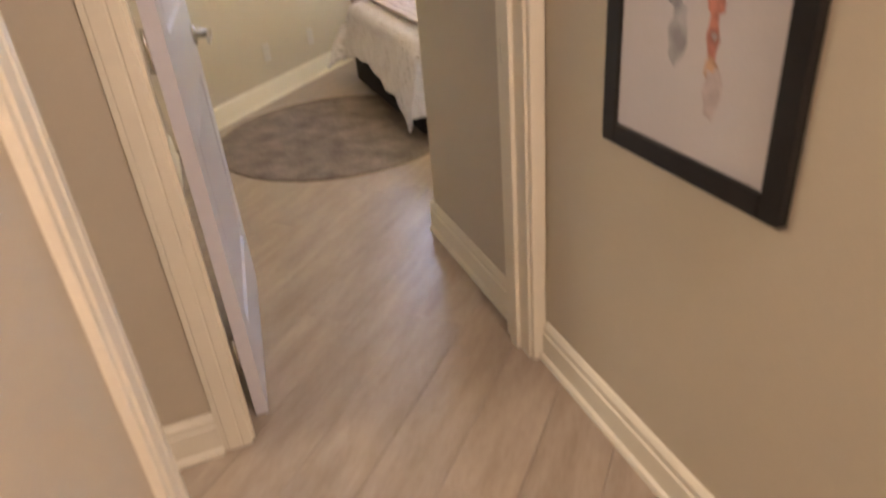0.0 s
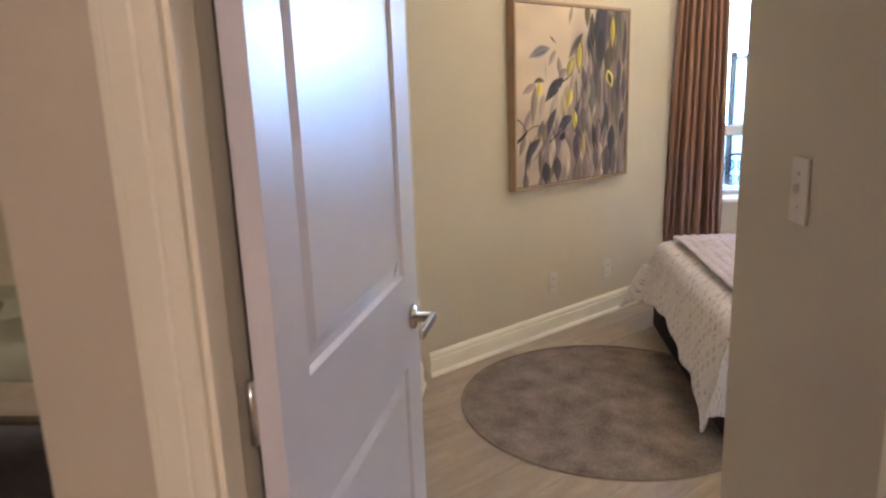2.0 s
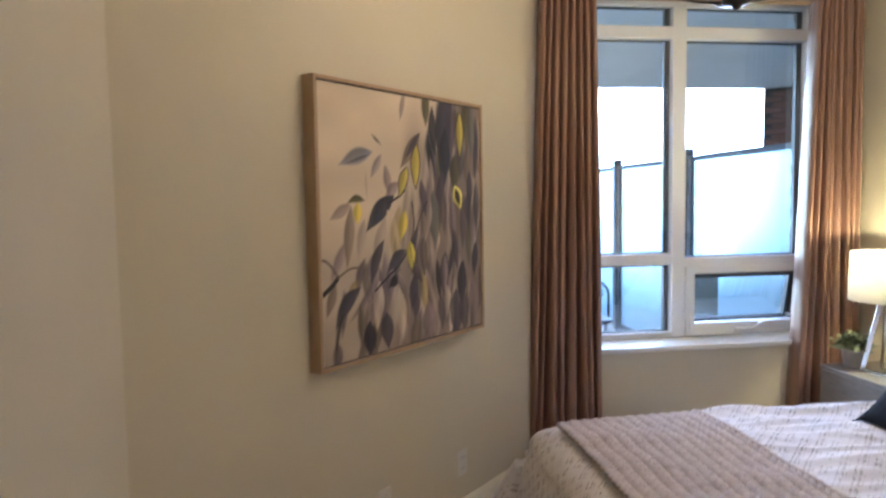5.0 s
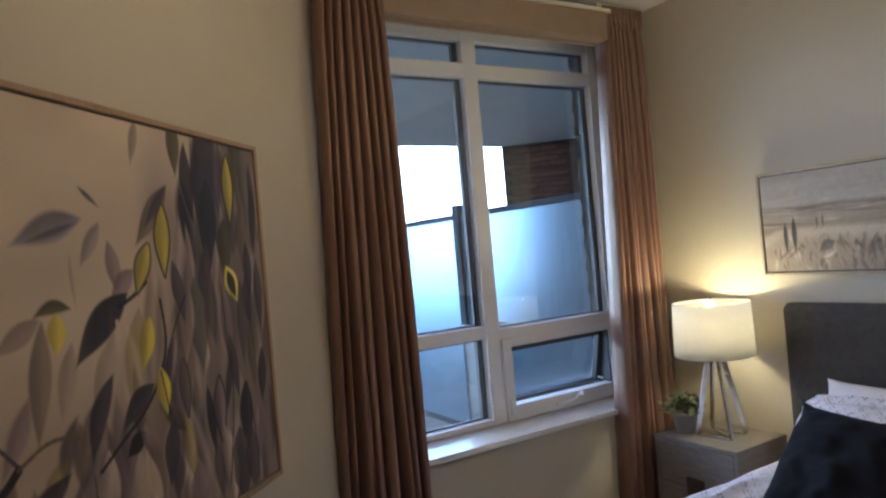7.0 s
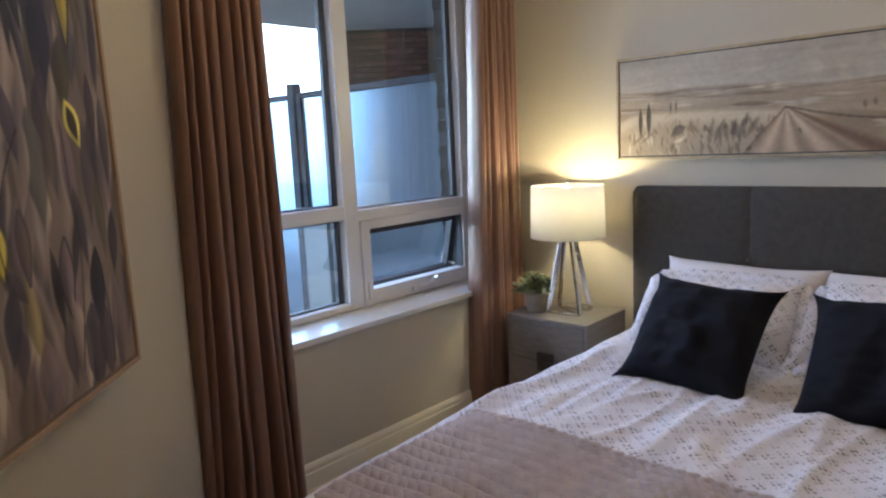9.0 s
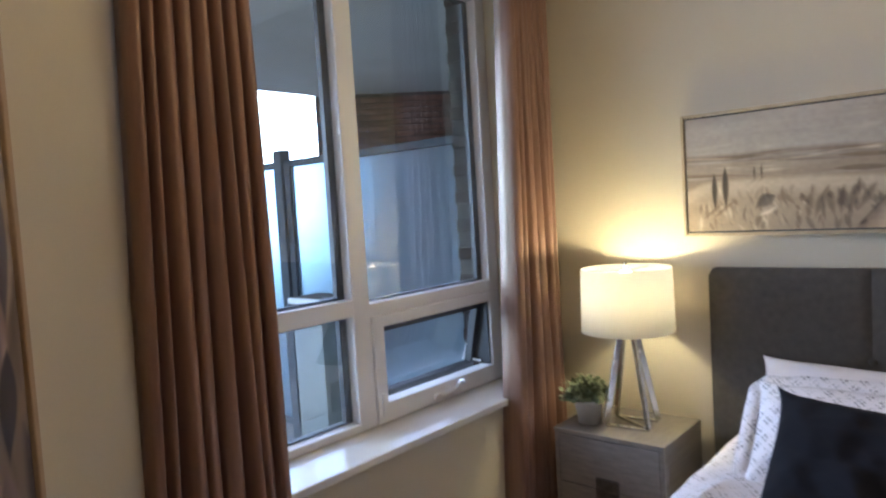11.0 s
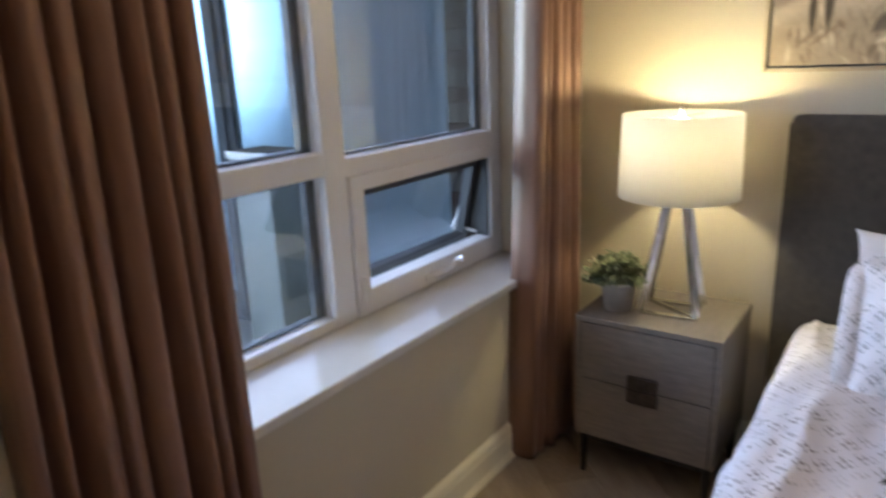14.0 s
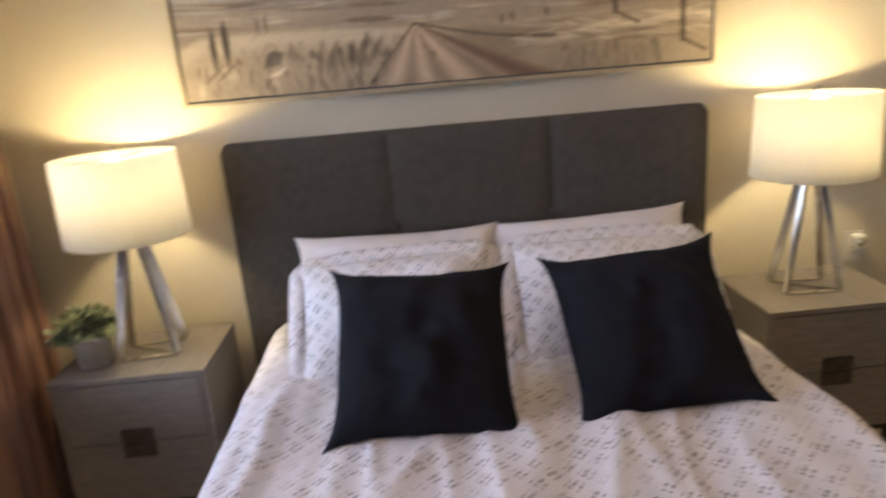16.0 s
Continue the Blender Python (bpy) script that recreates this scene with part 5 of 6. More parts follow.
    e.twig([(0.482, 0.59), (0.492, 0.64), (0.505, 0.70)], 0.005, INK)
    L(0.822, 0.405, 0.118, 0.068, 0.42, (0.72, 0.64, 0.20), 0.98)
    L(0.822, 0.405, 0.088, 0.040, 0.42, INK, 0.98)
    e.rgb = 0.50 * (np.clip(e.rgb, 0, 1) / 0.50) ** 1.40
    e.mesh("painted_leaves", M_PIGMENT, pa, "painted grey, plum and yellow leaves", face)
    p = on_diag(0.0, 0.0)
    pa.matrix_basis = pose(p[0], p[1], 0.915, 0, 0, math.degrees(math.atan2(DIAG.y, DIAG.x)))
    return pa


leaf_painting()


def field_painting():
    """Sepia landscape: width along -y on the headboard wall."""
    pb, cw, ch, face = tray_frame("long sepia landscape of fields in a slim gilt frame", 1.708, 0.468, 0.045, 0.012, M_GILT, "slim pale gilt frame rail")
    e = Easel(cw, ch, 520, 140, (0.42, 0.385, 0.345), 5)
    rng = random.Random(5)
    haze, umber, brown, sand, light, grass = (0.47, 0.43, 0.375), (0.135, 0.098, 0.070), (0.235, 0.180, 0.130), (0.40, 0.335, 0.255), (0.56, 0.485, 0.385), (0.165, 0.135, 0.108)
    u, v = e.u, e.v
    flat = math.pi / 2
    # sky with long flat clouds
    e.rgb *= (0.86 + 0.25 * e.cloud(3, 8))[..., None]
    e.lay(smooth(v, 0.10, 0.36) * 0.6, haze)
    for _ in range(34):
        e.leaf(rng.random(), rng.uniform(0.02, 0.34), rng.uniform(0.25, 0.7), rng.uniform(0.012, 0.03), flat + rng.gauss(0.02, 0.03), rng.choice([haze, haze, (0.34, 0.31, 0.28)]), 0.35, rng.uniform(-0.1, 0.1), 0.012, half=0.05)
    # far hills in flat bands
    for top, col, k, a in ((0.33, (0.30, 0.25, 0.20), 2.0, 0.75), (0.40, (0.42, 0.36, 0.29), 3.1, 0.8), (0.46, (0.36, 0.30, 0.235), 4.7, 0.8)):
        line = top - 0.030 * np.sin(u * 5 + k) - 0.018 * np.sin(u * 13 + 2 * k)
        e.lay(smooth(v - line, -0.012, 0.03) * a, col)
    for _ in range(46):
        e.leaf(rng.random(), rng.uniform(0.36, 0.57), rng.uniform(0.12, 0.42), rng.uniform(0.006, 0.016), flat + rng.gauss(-0.02, 0.05), rng.choice([brown, brown, sand, haze, light]), 0.6, rng.uniform(-0.15, 0.15), 0.006, half=0.05)
    e.leaf(0.37, 0.43, 0.22, 0.018, flat - 0.04, brown, 0.8, half=0.05)
    e.leaf(0.36, 0.53, 0.20, 0.022, flat - 0.02, brown, 0.85, half=0.05)
    # pale mound on the near side, with grass that darkens towards the track
    mound = 0.57 - 0.03 * np.sin(u * 7.0 + 0.5) + 0.05 * smooth(u, 0.05, 0.0)
    e.lay(smooth(v - mound, -0.01, 0.03), sand)
    e.lay(smooth(v - mound, 0.0, 0.05) * smooth(mound + 0.22 - v, 0, 0.15) * 0.7, light)
    for _ in range(120):
        gu = rng.uniform(0.02, 0.42)
        gv = rng.uniform(0.66, 1.0)
        deep = smooth(np.array(gu + 0.3 * (gv - 0.8)), 0.12, 0.34)
        e.leaf(gu, gv, rng.uniform(0.03, 0.075), rng.uniform(0.010, 0.024), rng.gauss(0.25, 0.3), rng.choice([grass, grass, brown, umber] if rng.random() < deep else [sand, brown, light, sand]), 0.55, 0, 0.008)
    e.leaf(0.168, 0.755, 0.085, 0.050, -1.0, grass, 0.85, 0.3, 0.010)
    e.leaf(0.172, 0.84, 0.075, 0.030, -1.1, light, 0.85, 0.2, 0.010)
    for gu in (0.255, 0.275, 0.295, 0.315, 0.335, 0.36):
        e.leaf(gu, 0.80 - 0.6 * (gu - 0.27), 0.11, 0.030, rng.gauss(-0.2, 0.15), umber, 0.6, 0.1, 0.012)
    # mounds beyond the track
    for top, u0, col in ((0.585, 0.50, sand), (0.69, 0.66, light)):
        line = top + 0.03 * np.sin(u * 11 + top * 20) - 0.05 * smooth(u, 0.6, 1.0)
        side = smooth(u, u0 - 0.06, u0 + 0.05)
        e.lay(smooth(v - line, -0.01, 0.04) * side, col)
        e.lay(smooth(v - line - 0.075, -0.02, 0.04) * side * 0.75, (0.30, 0.245, 0.18))
    for _ in range(60):
        e.leaf(rng.uniform(0.62, 1.0), rng.uniform(0.62, 0.80), rng.uniform(0.06, 0.20), rng.uniform(0.010, 0.026), flat + rng.gauss(-0.08, 0.12), rng.choice([light, light, sand, brown]), 0.5, rng.uniform(-0.3, 0.3), 0.008)
    for _ in range(80):
        e.leaf(rng.uniform(0.70, 0.90), rng.uniform(0.83, 0.99), rng.uniform(0.03, 0.07), rng.uniform(0.010, 0.022), rng.gauss(0.0, 0.3), rng.choice([grass, brown, brown, sand]), 0.4, 0, 0.010)
    # the track: furrows that spread from one point
    au, av = 0.435, 0.58
    slope = (u - au) * cw / np.maximum((v - av) * ch, 0.0015)
    fan = smooth(v, av, av + 0.02) * smooth(slope, -0.95, -0.80) * smooth(-slope, -2.55, -2.2)
    furrow = 0.5 + 0.5 * np.sin(slope * 9.0 + 0.8 * np.sin(slope * 3.1)) * (0.6 + 0.4 * e.cloud(30, 6))
    tint = np.array(light)[None, None] * (0.55 + 0.5 * furrow)[..., None] * np.array((1.0, 0.93, 0.90))
    e.rgb += (fan * 0.92)[..., None] * (tint - e.rgb)
    e.lay(fan * smooth(slope, 1.35, 1.75) * 0.8, (0.21, 0.135, 0.095))
    e.lay(fan * smooth(-slope, 0.70, 0.90) * 0.6, brown)
    e.twig([(au, av), (0.52, 0.66), (0.60, 0.715), (0.70, 0.74)], 0.010, umber, 0.6)
    e.twig([(au, av), (0.40, 0.72), (0.345, 0.97)], 0.008, umber, 0.45)
    e.leaf(0.468, 0.80, 0.030, 0.012, 0.4, umber, 0.8)
    e.leaf(0.352, 0.955, 0.030, 0.016, -0.9, umber, 0.8)
    # cypresses and trunks with their cast strokes
    for tu, tv, s in ((0.062, 0.66, 0.15), (0.086, 0.63, 0.17), (0.148, 0.515, 0.055), (0.163, 0.505, 0.06)):
        e.leaf(tu, tv, s, 0.15 * s, 0.0, (0.085, 0.068, 0.048), 0.92, 0, 0.005)
        e.leaf(tu - 0.03 * s, tv + s * 1.1, s * 0.7, 0.10 * s, -0.9, brown, 0.6, 0, 0.006)
    for tu, v0, v1, wd in ((0.815, 0.22, 0.61, 0.016), (0.945, 0.16, 0.84, 0.018)):
        e.leaf(tu, v0 + 0.06, 0.13, 0.030, 0.0, umber, 0.75, 0, 0.008)
        e.twig([(tu, v0), (tu, v1)], wd, umber, 0.85)
        e.twig([(tu, v1), (tu + 0.045, v1 + 0.09)], wd * 0.7, umber, 0.6)
    for tu, tv in ((0.60, 0.60), (0.62, 0.585), (0.685, 0.57)):
        e.leaf(tu, tv, 0.035, 0.018, 0.1, brown, 0.8)
    e.rgb = 0.36 * (np.clip(e.rgb, 0, 1) / 0.42) ** 1.45 * (0.93 + 0.14 * e.cloud(120, 40))[..., None]
    e.mesh("painted_landscape", M_PIGMENT, pb, "painted sepia fields, track and cypresses", face)
    pb.matrix_basis = pose(XH - 0.004, 5.44, 1.311, 0, 0, -90)
    return pb


field_painting()

def paint(name, dark, light, scale=9.0, thin=0.62, full=1.0, patch=22.0):
    m = surface(name, dark, light, scale, 0.6, bump=0.15, fine=220, stretch=(1, 1, 0.6), detail=3.0)
    n, l = m.node_tree.nodes, m.node_tree.links
    tc, ns, rp, tr, mx = n.new("ShaderNodeTexCoord"), n.new("ShaderNodeTexNoise"), n.new("ShaderNodeMapRange"), n.new("ShaderNodeBsdfTransparent"), n.new("ShaderNodeMixShader")
    ns.inputs["Scale"].default_value, ns.inputs["Detail"].default_value = patch, 4.0
    rp.inputs["From Min"].default_value, rp.inputs["From Max"].default_value = 0.36, 0.60
    rp.inputs["To Min"].default_value, rp.inputs["To Max"].default_value = thin, full
    l.new(tc.outputs["Object"], ns.inputs["Vector"])
    l.new(ns.outputs["Fac"], rp.inputs[0])
    l.new(rp.outputs[0], mx.inputs[0])
    l.new(tr.outputs[0], mx.inputs[1])
    l.new(n["Principled BSDF"].outputs[0], mx.inputs[2])
    l.new(mx.outputs[0], n["Material Output"].inputs[0])
    return m


# ---- black-framed print in the hall ----
pc = thing("framed_print", "abstract watercolour print in a wide black frame on the hall wall", "picture")
fy0, fy1, fz0p, fz1p = 1.105, 1.581, 0.792, 1.50
bm = bmesh.new()
for a in ((fy0, fz0p, fy0 + 0.044, fz1p), (fy1 - 0.044, fz0p, fy1, fz1p), (fy0 + 0.044, fz0p, fy1 - 0.044, fz0p + 0.044), (fy0 + 0.044, fz1p - 0.044, fy1 - 0.044, fz1p)):
    box(bm, 0.954, a[0], a[1], XR, a[2], a[3], 0.002, 1)
part("frame", bm, M_BLACK, pc, "black painted wooden frame")
M_MAT = surface("mat_board", (0.55, 0.52, 0.52), (0.60, 0.57, 0.57), 5.0, 0.8, bump=0.05)
part("mat_board", boxed(0.962, fy0 + 0.034, fz0p + 0.034, 0.972, fy1 - 0.034, fz1p - 0.034), M_MAT, pc, "pale print sheet")
# Inks are lightened to include the veil of reflection from glass not built here.
INKS = [paint("ink_orange", (0.58, 0.36, 0.22), (0.66, 0.44, 0.28), thin=0.4), paint("ink_red", (0.56, 0.21, 0.15), (0.66, 0.29, 0.21), thin=0.4), paint("ink_pink", (0.60, 0.38, 0.36), (0.67, 0.47, 0.44), thin=0.4), paint("ink_grey", (0.24, 0.23, 0.25), (0.34, 0.33, 0.35), thin=0.4), paint("ink_wash", (0.42, 0.41, 0.43), (0.52, 0.51, 0.52)), paint("ink_faint", (0.54, 0.46, 0.46), (0.60, 0.52, 0.51))]
rngp = random.Random(9)
for n_, (y, z, hw, hh, mi) in enumerate(((1.440, 1.265, 0.022, 0.050, 0), (1.425, 1.205, 0.026, 0.034, 1), (1.365, 1.185, 0.034, 0.062, 2), (1.393, 1.155, 0.013, 0.075, 3), (1.395, 1.105, 0.018, 0.030, 3), (1.378, 1.045, 0.024, 0.050, 4), (1.385, 1.010, 0.016, 0.030, 4), (1.297, 1.095, 0.022, 0.016, 1), (1.296, 1.045, 0.014, 0.055, 1), (1.292, 0.995, 0.018, 0.020, 0), (1.285, 0.955, 0.022, 0.045, 5))):
    pts = []
    for k in range(14):
        a = 2 * math.pi * k / 14
        e = rngp.uniform(0.75, 1.2)
        pts.append((0.9615 - 0.00004 * n_, y + hw * e * math.cos(a), z + hh * e * math.sin(a)))
    bm = bmesh.new()
    bm.faces.new([bm.verts.new(p) for p in pts])
    part("brush_mark", bm, INKS[mi], pc, "soft watercolour mark")

# ---- rug ----
M_RUG = surface("rug_pile", (0.115, 0.090, 0.074), (0.300, 0.250, 0.212), 6.5, 0.98, bump=0.9, fine=70, spec=0.1)
M_RUGEDGE = surface("rug_binding", (0.15, 0.115, 0.09), (0.24, 0.19, 0.155), 40.0, 0.9, bump=0.5)
rug = thing("rug", "round grey-brown pile rug lying at the foot of the bed", "rug", pose(0.90, 4.21, 0))
bm = bmesh.new()
R, nr, na = 0.695, 30, 120
cen = bm.verts.new((0, 0, 0.012))
prev = None
for i in range(1, nr + 1):
    r = R * i / nr
    ring = []
    for k in range(na):
        a = 2 * math.pi * k / na
        z = 0.011 + 0.004 * noise.noise(Vector((r * math.cos(a) * 14, r * math.sin(a) * 14, 0))) if i < nr else 0.002
        ring.append(bm.verts.new((r * math.cos(a), r * math.sin(a), z)))
    for k in range(na):
        if prev is None:
            bm.faces.new((cen, ring[k], ring[(k + 1) % na]))
        else:
            bm.faces.new((prev[k], ring[k], ring[(k + 1) % na], prev[(k + 1) % na]))
    prev = ring
part("rug_top", bm, M_RUG, rug, "", True)
bm = bmesh.new()
tube(bm, [((R + 0.002) * math.cos(2 * math.pi * k / 96), (R + 0.002) * math.sin(2 * math.pi * k / 96), 0.006) for k in range(97)], 0.006, 8)
part("binding", bm, M_RUGEDGE, rug, "dark stitched edge", True)

# ---- chandelier ----
ch = thing("chandelier", "open bowl chandelier of bronze rods with lit candle bulbs", "chandelier", pose(CHX, CHY, 0))
zb, CR, CZ = 2.040, 0.285, 0.215
part("hub", lathe([(0.006, zb - 0.016), (0.012, zb - 0.010), (0.014, zb - 0.004), (0.038, zb), (0.042, zb + 0.010), (0.038, zb + 0.020), (0.012, zb + 0.026)], 28), M_BRONZE, ch, "", True)
part("stem", rod(bmesh.new(), (0, 0, zb + 0.02), (0, 0, CEIL - 0.02), 0.0085, 12), M_BRONZE, ch, "", True)
part("middle_hub", lathe([(0.012, zb + CZ - 0.012), (0.027, zb + CZ - 0.008), (0.027, zb + CZ + 0.012), (0.012, zb + CZ + 0.016)], 24), M_BRONZE, ch, "", True)
part("canopy", lathe([(0.065, CEIL - 0.001), (0.062, CEIL - 0.018), (0.03, CEIL - 0.026)], 28), M_BRONZE, ch, "", True)
for k in range(6):
    a = radians(60 * k + CHA)
    c, s = math.cos(a), math.sin(a)
    pts = []
    for j in range(15):
        ang = j / 14 * math.pi / 2
        pts.append((CR * math.sin(ang) * c, CR * math.sin(ang) * s, zb + 0.010 + (CZ - 0.012) * (1 - math.cos(ang))))
    part("arm", tube(bmesh.new(), pts, 0.0052, 8), M_BRONZE, ch, "", True)
    part("spoke", rod(bmesh.new(), (0.02 * c, 0.02 * s, zb + CZ), (CR * c, CR * s, zb + CZ), 0.0036, 8), M_BRONZE, ch, "", True)
    part("cup", lathe([(0.010, zb + CZ - 0.012), (0.0145, zb + CZ - 0.008), (0.0145, zb + CZ + 0.010), (0.011, zb + CZ + 0.013)], 16, at=(CR * c, CR * s, 0)), M_BRONZE, ch, "", True)
    cd = part("candle", lathe([(0.0095, zb + CZ + 0.011), (0.0095, zb + CZ + 0.075)], 16, at=(CR * c, CR * s, 0)), M_CANDLE, ch, "bronze candle sleeve", True)
    bb = part("bulb", lathe([(0.007, zb + CZ + 0.075), (0.014, zb + CZ + 0.094), (0.013, zb + CZ + 0.11), (0.005, zb + CZ + 0.138), (0.002, zb + CZ + 0.145)], 14, at=(CR * c, CR * s, 0)), M_CAND, cd, "lit candle bulb", True)
    bb.visible_shadow = False
    if k % 2 == 0:
        lamp_point("candle_light", CHX + CR * c, CHY + CR * s, zb + CZ + 0.11, CHAND_W, 0.03, CHAND_C)

# ---- small wall fittings ----
M_PLATE = surface("plate_plastic", (0.56, 0.525, 0.47), (0.61, 0.575, 0.52), 6.0, 0.35, bump=0.0)
sw = thing("light_switch", "white toggle light switch on the beige wall", "switch", pose(XR, 2.442, 1.245, 0, 0, -90))
part("plate", boxed(-0.036, -0.006, -0.060, 0.036, 0, 0.060, 0.003), M_PLATE, sw)
part("toggle", boxed(-0.005, -0.016, -0.004, 0.005, -0.006, 0.014, 0.002), M_PLATE, sw)
for z in (-0.03, 0.03):
    part("screw", lathe([(0.003, 0), (0.003, 0.0015)], 10), M_CHROME, sw).matrix_basis = pose(0, -0.006, z, 90, 0, 0)


def outlet(name, m, label):
    o = thing(name, label, "outlet", m)
    part("plate", boxed(-0.036, -0.006, -0.058, 0.036, 0, 0.058, 0.003), M_PLATE, o)
    for z in (-0.024, 0.024):
        sk = part("socket", boxed(-0.017, -0.008, z - 0.014, 0.017, -0.005, z + 0.014, 0.003), M_PLATE, o)
        part("slot", boxed(-0.008, -0.0086, z - 0.005, -0.006, -0.0078, z + 0.005), M_DARK, sk)
        part("slot", boxed(0.006, -0.0086, z - 0.005, 0.008, -0.0078, z + 0.005), M_DARK, sk)
    return o


DA = math.degrees(math.atan2(DIAG.y, DIAG.x))
p = on_diag(0.365, 0.0)
outlet("wall_outlet", pose(p[0], p[1], 0.318, 0, 0, DA), "white double outlet low on the slanting wall")
p = on_diag(0.90, 0.0)
outlet("cable_outlet", pose(p[0], p[1], 0.305, 0, 0, DA), "white cable plate low on the slanting wall")
pl = outlet("wall_outlet", pose(XH, 3.19, 0.63, 0, 0, -90), "white outlet with a night light beside the nightstand")
part("night_light", boxed(-0.022, -0.045, 0.002, 0.022, -0.008, 0.052, 0.008, 3), M_PLATE, pl, "white plug-in night light")
part("lens", lathe([(0.016, 0), (0.015, 0.012), (0.006, 0.018)], 18), M_CHROME, pl, "", True).matrix_basis = pose(0, -0.045, 0.028, 90, 0, 0)
p = on_diag(1.16, 0.0)
vt = thing("air_vent", "beige ceiling-height air grille on the slanting wall", "vent", pose(p[0], p[1], 2.60, 0, 0, DA))
bm = bmesh.new()
for a in ((-0.20, 0.0, 0.085, 0.012), (-0.20, 0.128, 0.085, 0.14), (-0.20, 0.012, -0.188, 0.128), (0.073, 0.012, 0.085, 0.128), (-0.063, 0.012, -0.052, 0.128)):
    box(bm, a[0], -0.008, a[1], a[2], 0.0, a[3], 0.0015, 1)
part("frame", bm, M_VENT, vt)
part("backing", boxed(-0.19, -0.002, 0.01, 0.075, 0.0, 0.13), M_DARK, vt)
for k in range(9):
    b = box(bmesh.new(), -0.188, -0.007, -0.005, 0.073, -0.005, 0.005, 0, m=Matrix.Translation((0, 0, 0.022 + 0.0122 * k)) @ Matrix.Rotation(radians(35), 4, "X"))
    part("slat", b, M_VENT, vt)
# ---- dining corner seen from the hall ----
M_TABLEGLASS = glass("table_glass", (0.86, 0.93, 0.90))
M_CHAIR = surface("dark_upholstery", (0.016, 0.014, 0.014), (0.040, 0.036, 0.035), 24.0, 0.85, bump=0.3, fine=300)
M_WALNUT = surface("dark_walnut", (0.030, 0.018, 0.012), (0.070, 0.042, 0.028), 9.0, 0.45, stretch=(6, 6, 1))
tb = thing("dining_table", "rectangular glass dining table on dark crossed legs", "table", pose(-1.12, 3.17, 0))
part("tabletop", boxed(-0.72, -0.46, 0.740, 0.72, 0.46, 0.752, 0.003), M_TABLEGLASS, tb, "clear glass top")
for sx in (-1, 1):
    for sy in (-1, 1):
        bm = bmesh.new()
        bar(bm, (sx * 0.52, sy * 0.30, 0.0), (sx * 0.40, -sy * 0.30, 0.736), 0.04, 0.05)
        part("leg", bm, M_WALNUT, tb, "slanted dark leg")
part("stretcher", boxed(-0.44, -0.02, 0.36, 0.44, 0.02, 0.40, 0.004), M_WALNUT, tb)


def dining_chair(m):
    """Faces +y; seat at 0.47."""
    c = thing("dining_chair", "dark upholstered dining chair with a curved back and walnut legs", "chair", group="chairs at the glass table")
    part("seat", boxed(-0.235, -0.20, 0.40, 0.235, 0.26, 0.485, 0.03, 3), M_CHAIR, c)
    rows, uvs = [], []
    for i in range(15):
        f = i / 14
        z = 0.40 + 0.46 * f
        wdt = 0.245 - 0.02 * f ** 3
        row = []
        for k in range(21):
            u = 2 * k / 20 - 1
            edge = (1 - abs(u) ** 6) * (1 - (max(0, f - 0.9) / 0.1) ** 2 * 0.9)
            row.append((wdt * u, -0.235 - 0.07 * f + 0.075 * u * u - 0.020 * edge, z - 0.03 * u * u * f))
        rows.append(row)
        uvs.append([(0, 0)] * 21)
    bk = part("backrest", cloth_grid(rows, uvs), M_CHAIR, c)
    so = bk.modifiers.new("thick", "SOLIDIFY")
    so.thickness, so.offset = 0.055, 0
    bv = bk.modifiers.new("round", "BEVEL")
    bv.width, bv.segments = 0.015, 2
    for x, y, dx, dy in ((-0.19, -0.19, -0.05, -0.10), (0.19, -0.19, 0.05, -0.10), (-0.19, 0.21, -0.03, 0.03), (0.19, 0.21, 0.03, 0.03)):
        part("leg", rod(bmesh.new(), (x + dx, y + dy, 0.0), (x, y, 0.41), 0.011, 12, 0.020), M_WALNUT, c, "tapered walnut leg", True)
    c.matrix_basis = m
    return c


ch1 = dining_chair(pose(-0.46, 2.56, 0, 0, 0, 4))
copy_thing(ch1, pose(-1.30, 2.52, 0, 0, 0, -6))
copy_thing(ch1, pose(-0.98, 3.80, 0, 0, 0, 180))
M_SILVER = surface("silver_pot", (0.45, 0.45, 0.46), (0.62, 0.62, 0.62), 30.0, 0.2, metal=0.9)
small_plant("potted_plant", "dense dark green plant in a silver pot on the glass table", pose(-0.80, 2.94, 0.752), 0.055, 0.085, 0.15, 700, 21, M_SILVER, 0.034, "polished silver pot")
con = thing("side_table", "low dark side table against the far wall", "table", pose(-2.45, 5.80, 0, 0, 0, 45.6))
part("top", boxed(-0.36, -0.2, 0.50, 0.36, 0.2, 0.53, 0.004), M_WALNUT, con)
for sx in (-1, 1):
    for sy in (-1, 1):
        part("leg", boxed(sx * 0.33 - 0.018, sy * 0.17 - 0.018, 0, sx * 0.33 + 0.018, sy * 0.17 + 0.018, 0.50, 0.002), M_WALNUT, con)
part("apron", boxed(-0.31, -0.18, 0.30, 0.31, 0.18, 0.50), M_WALNUT, con)
fl = thing("table_lamp", "lit table lamp with a white shade on the dark side table", "lamp", pose(-2.36, 5.86, 0.53))
part("base", lathe([(0.07, 0), (0.07, 0.012), (0.02, 0.03), (0.045, 0.12), (0.05, 0.18), (0.02, 0.30), (0.01, 0.36)], 24), M_CHROME, fl, "", True)
part("shade", lathe([(0.15, 0.36), (0.13, 0.60), (0.127, 0.60), (0.147, 0.36)], 40, closed=True), M_SHADE, fl, "white linen shade", True)
bm = bmesh.new()
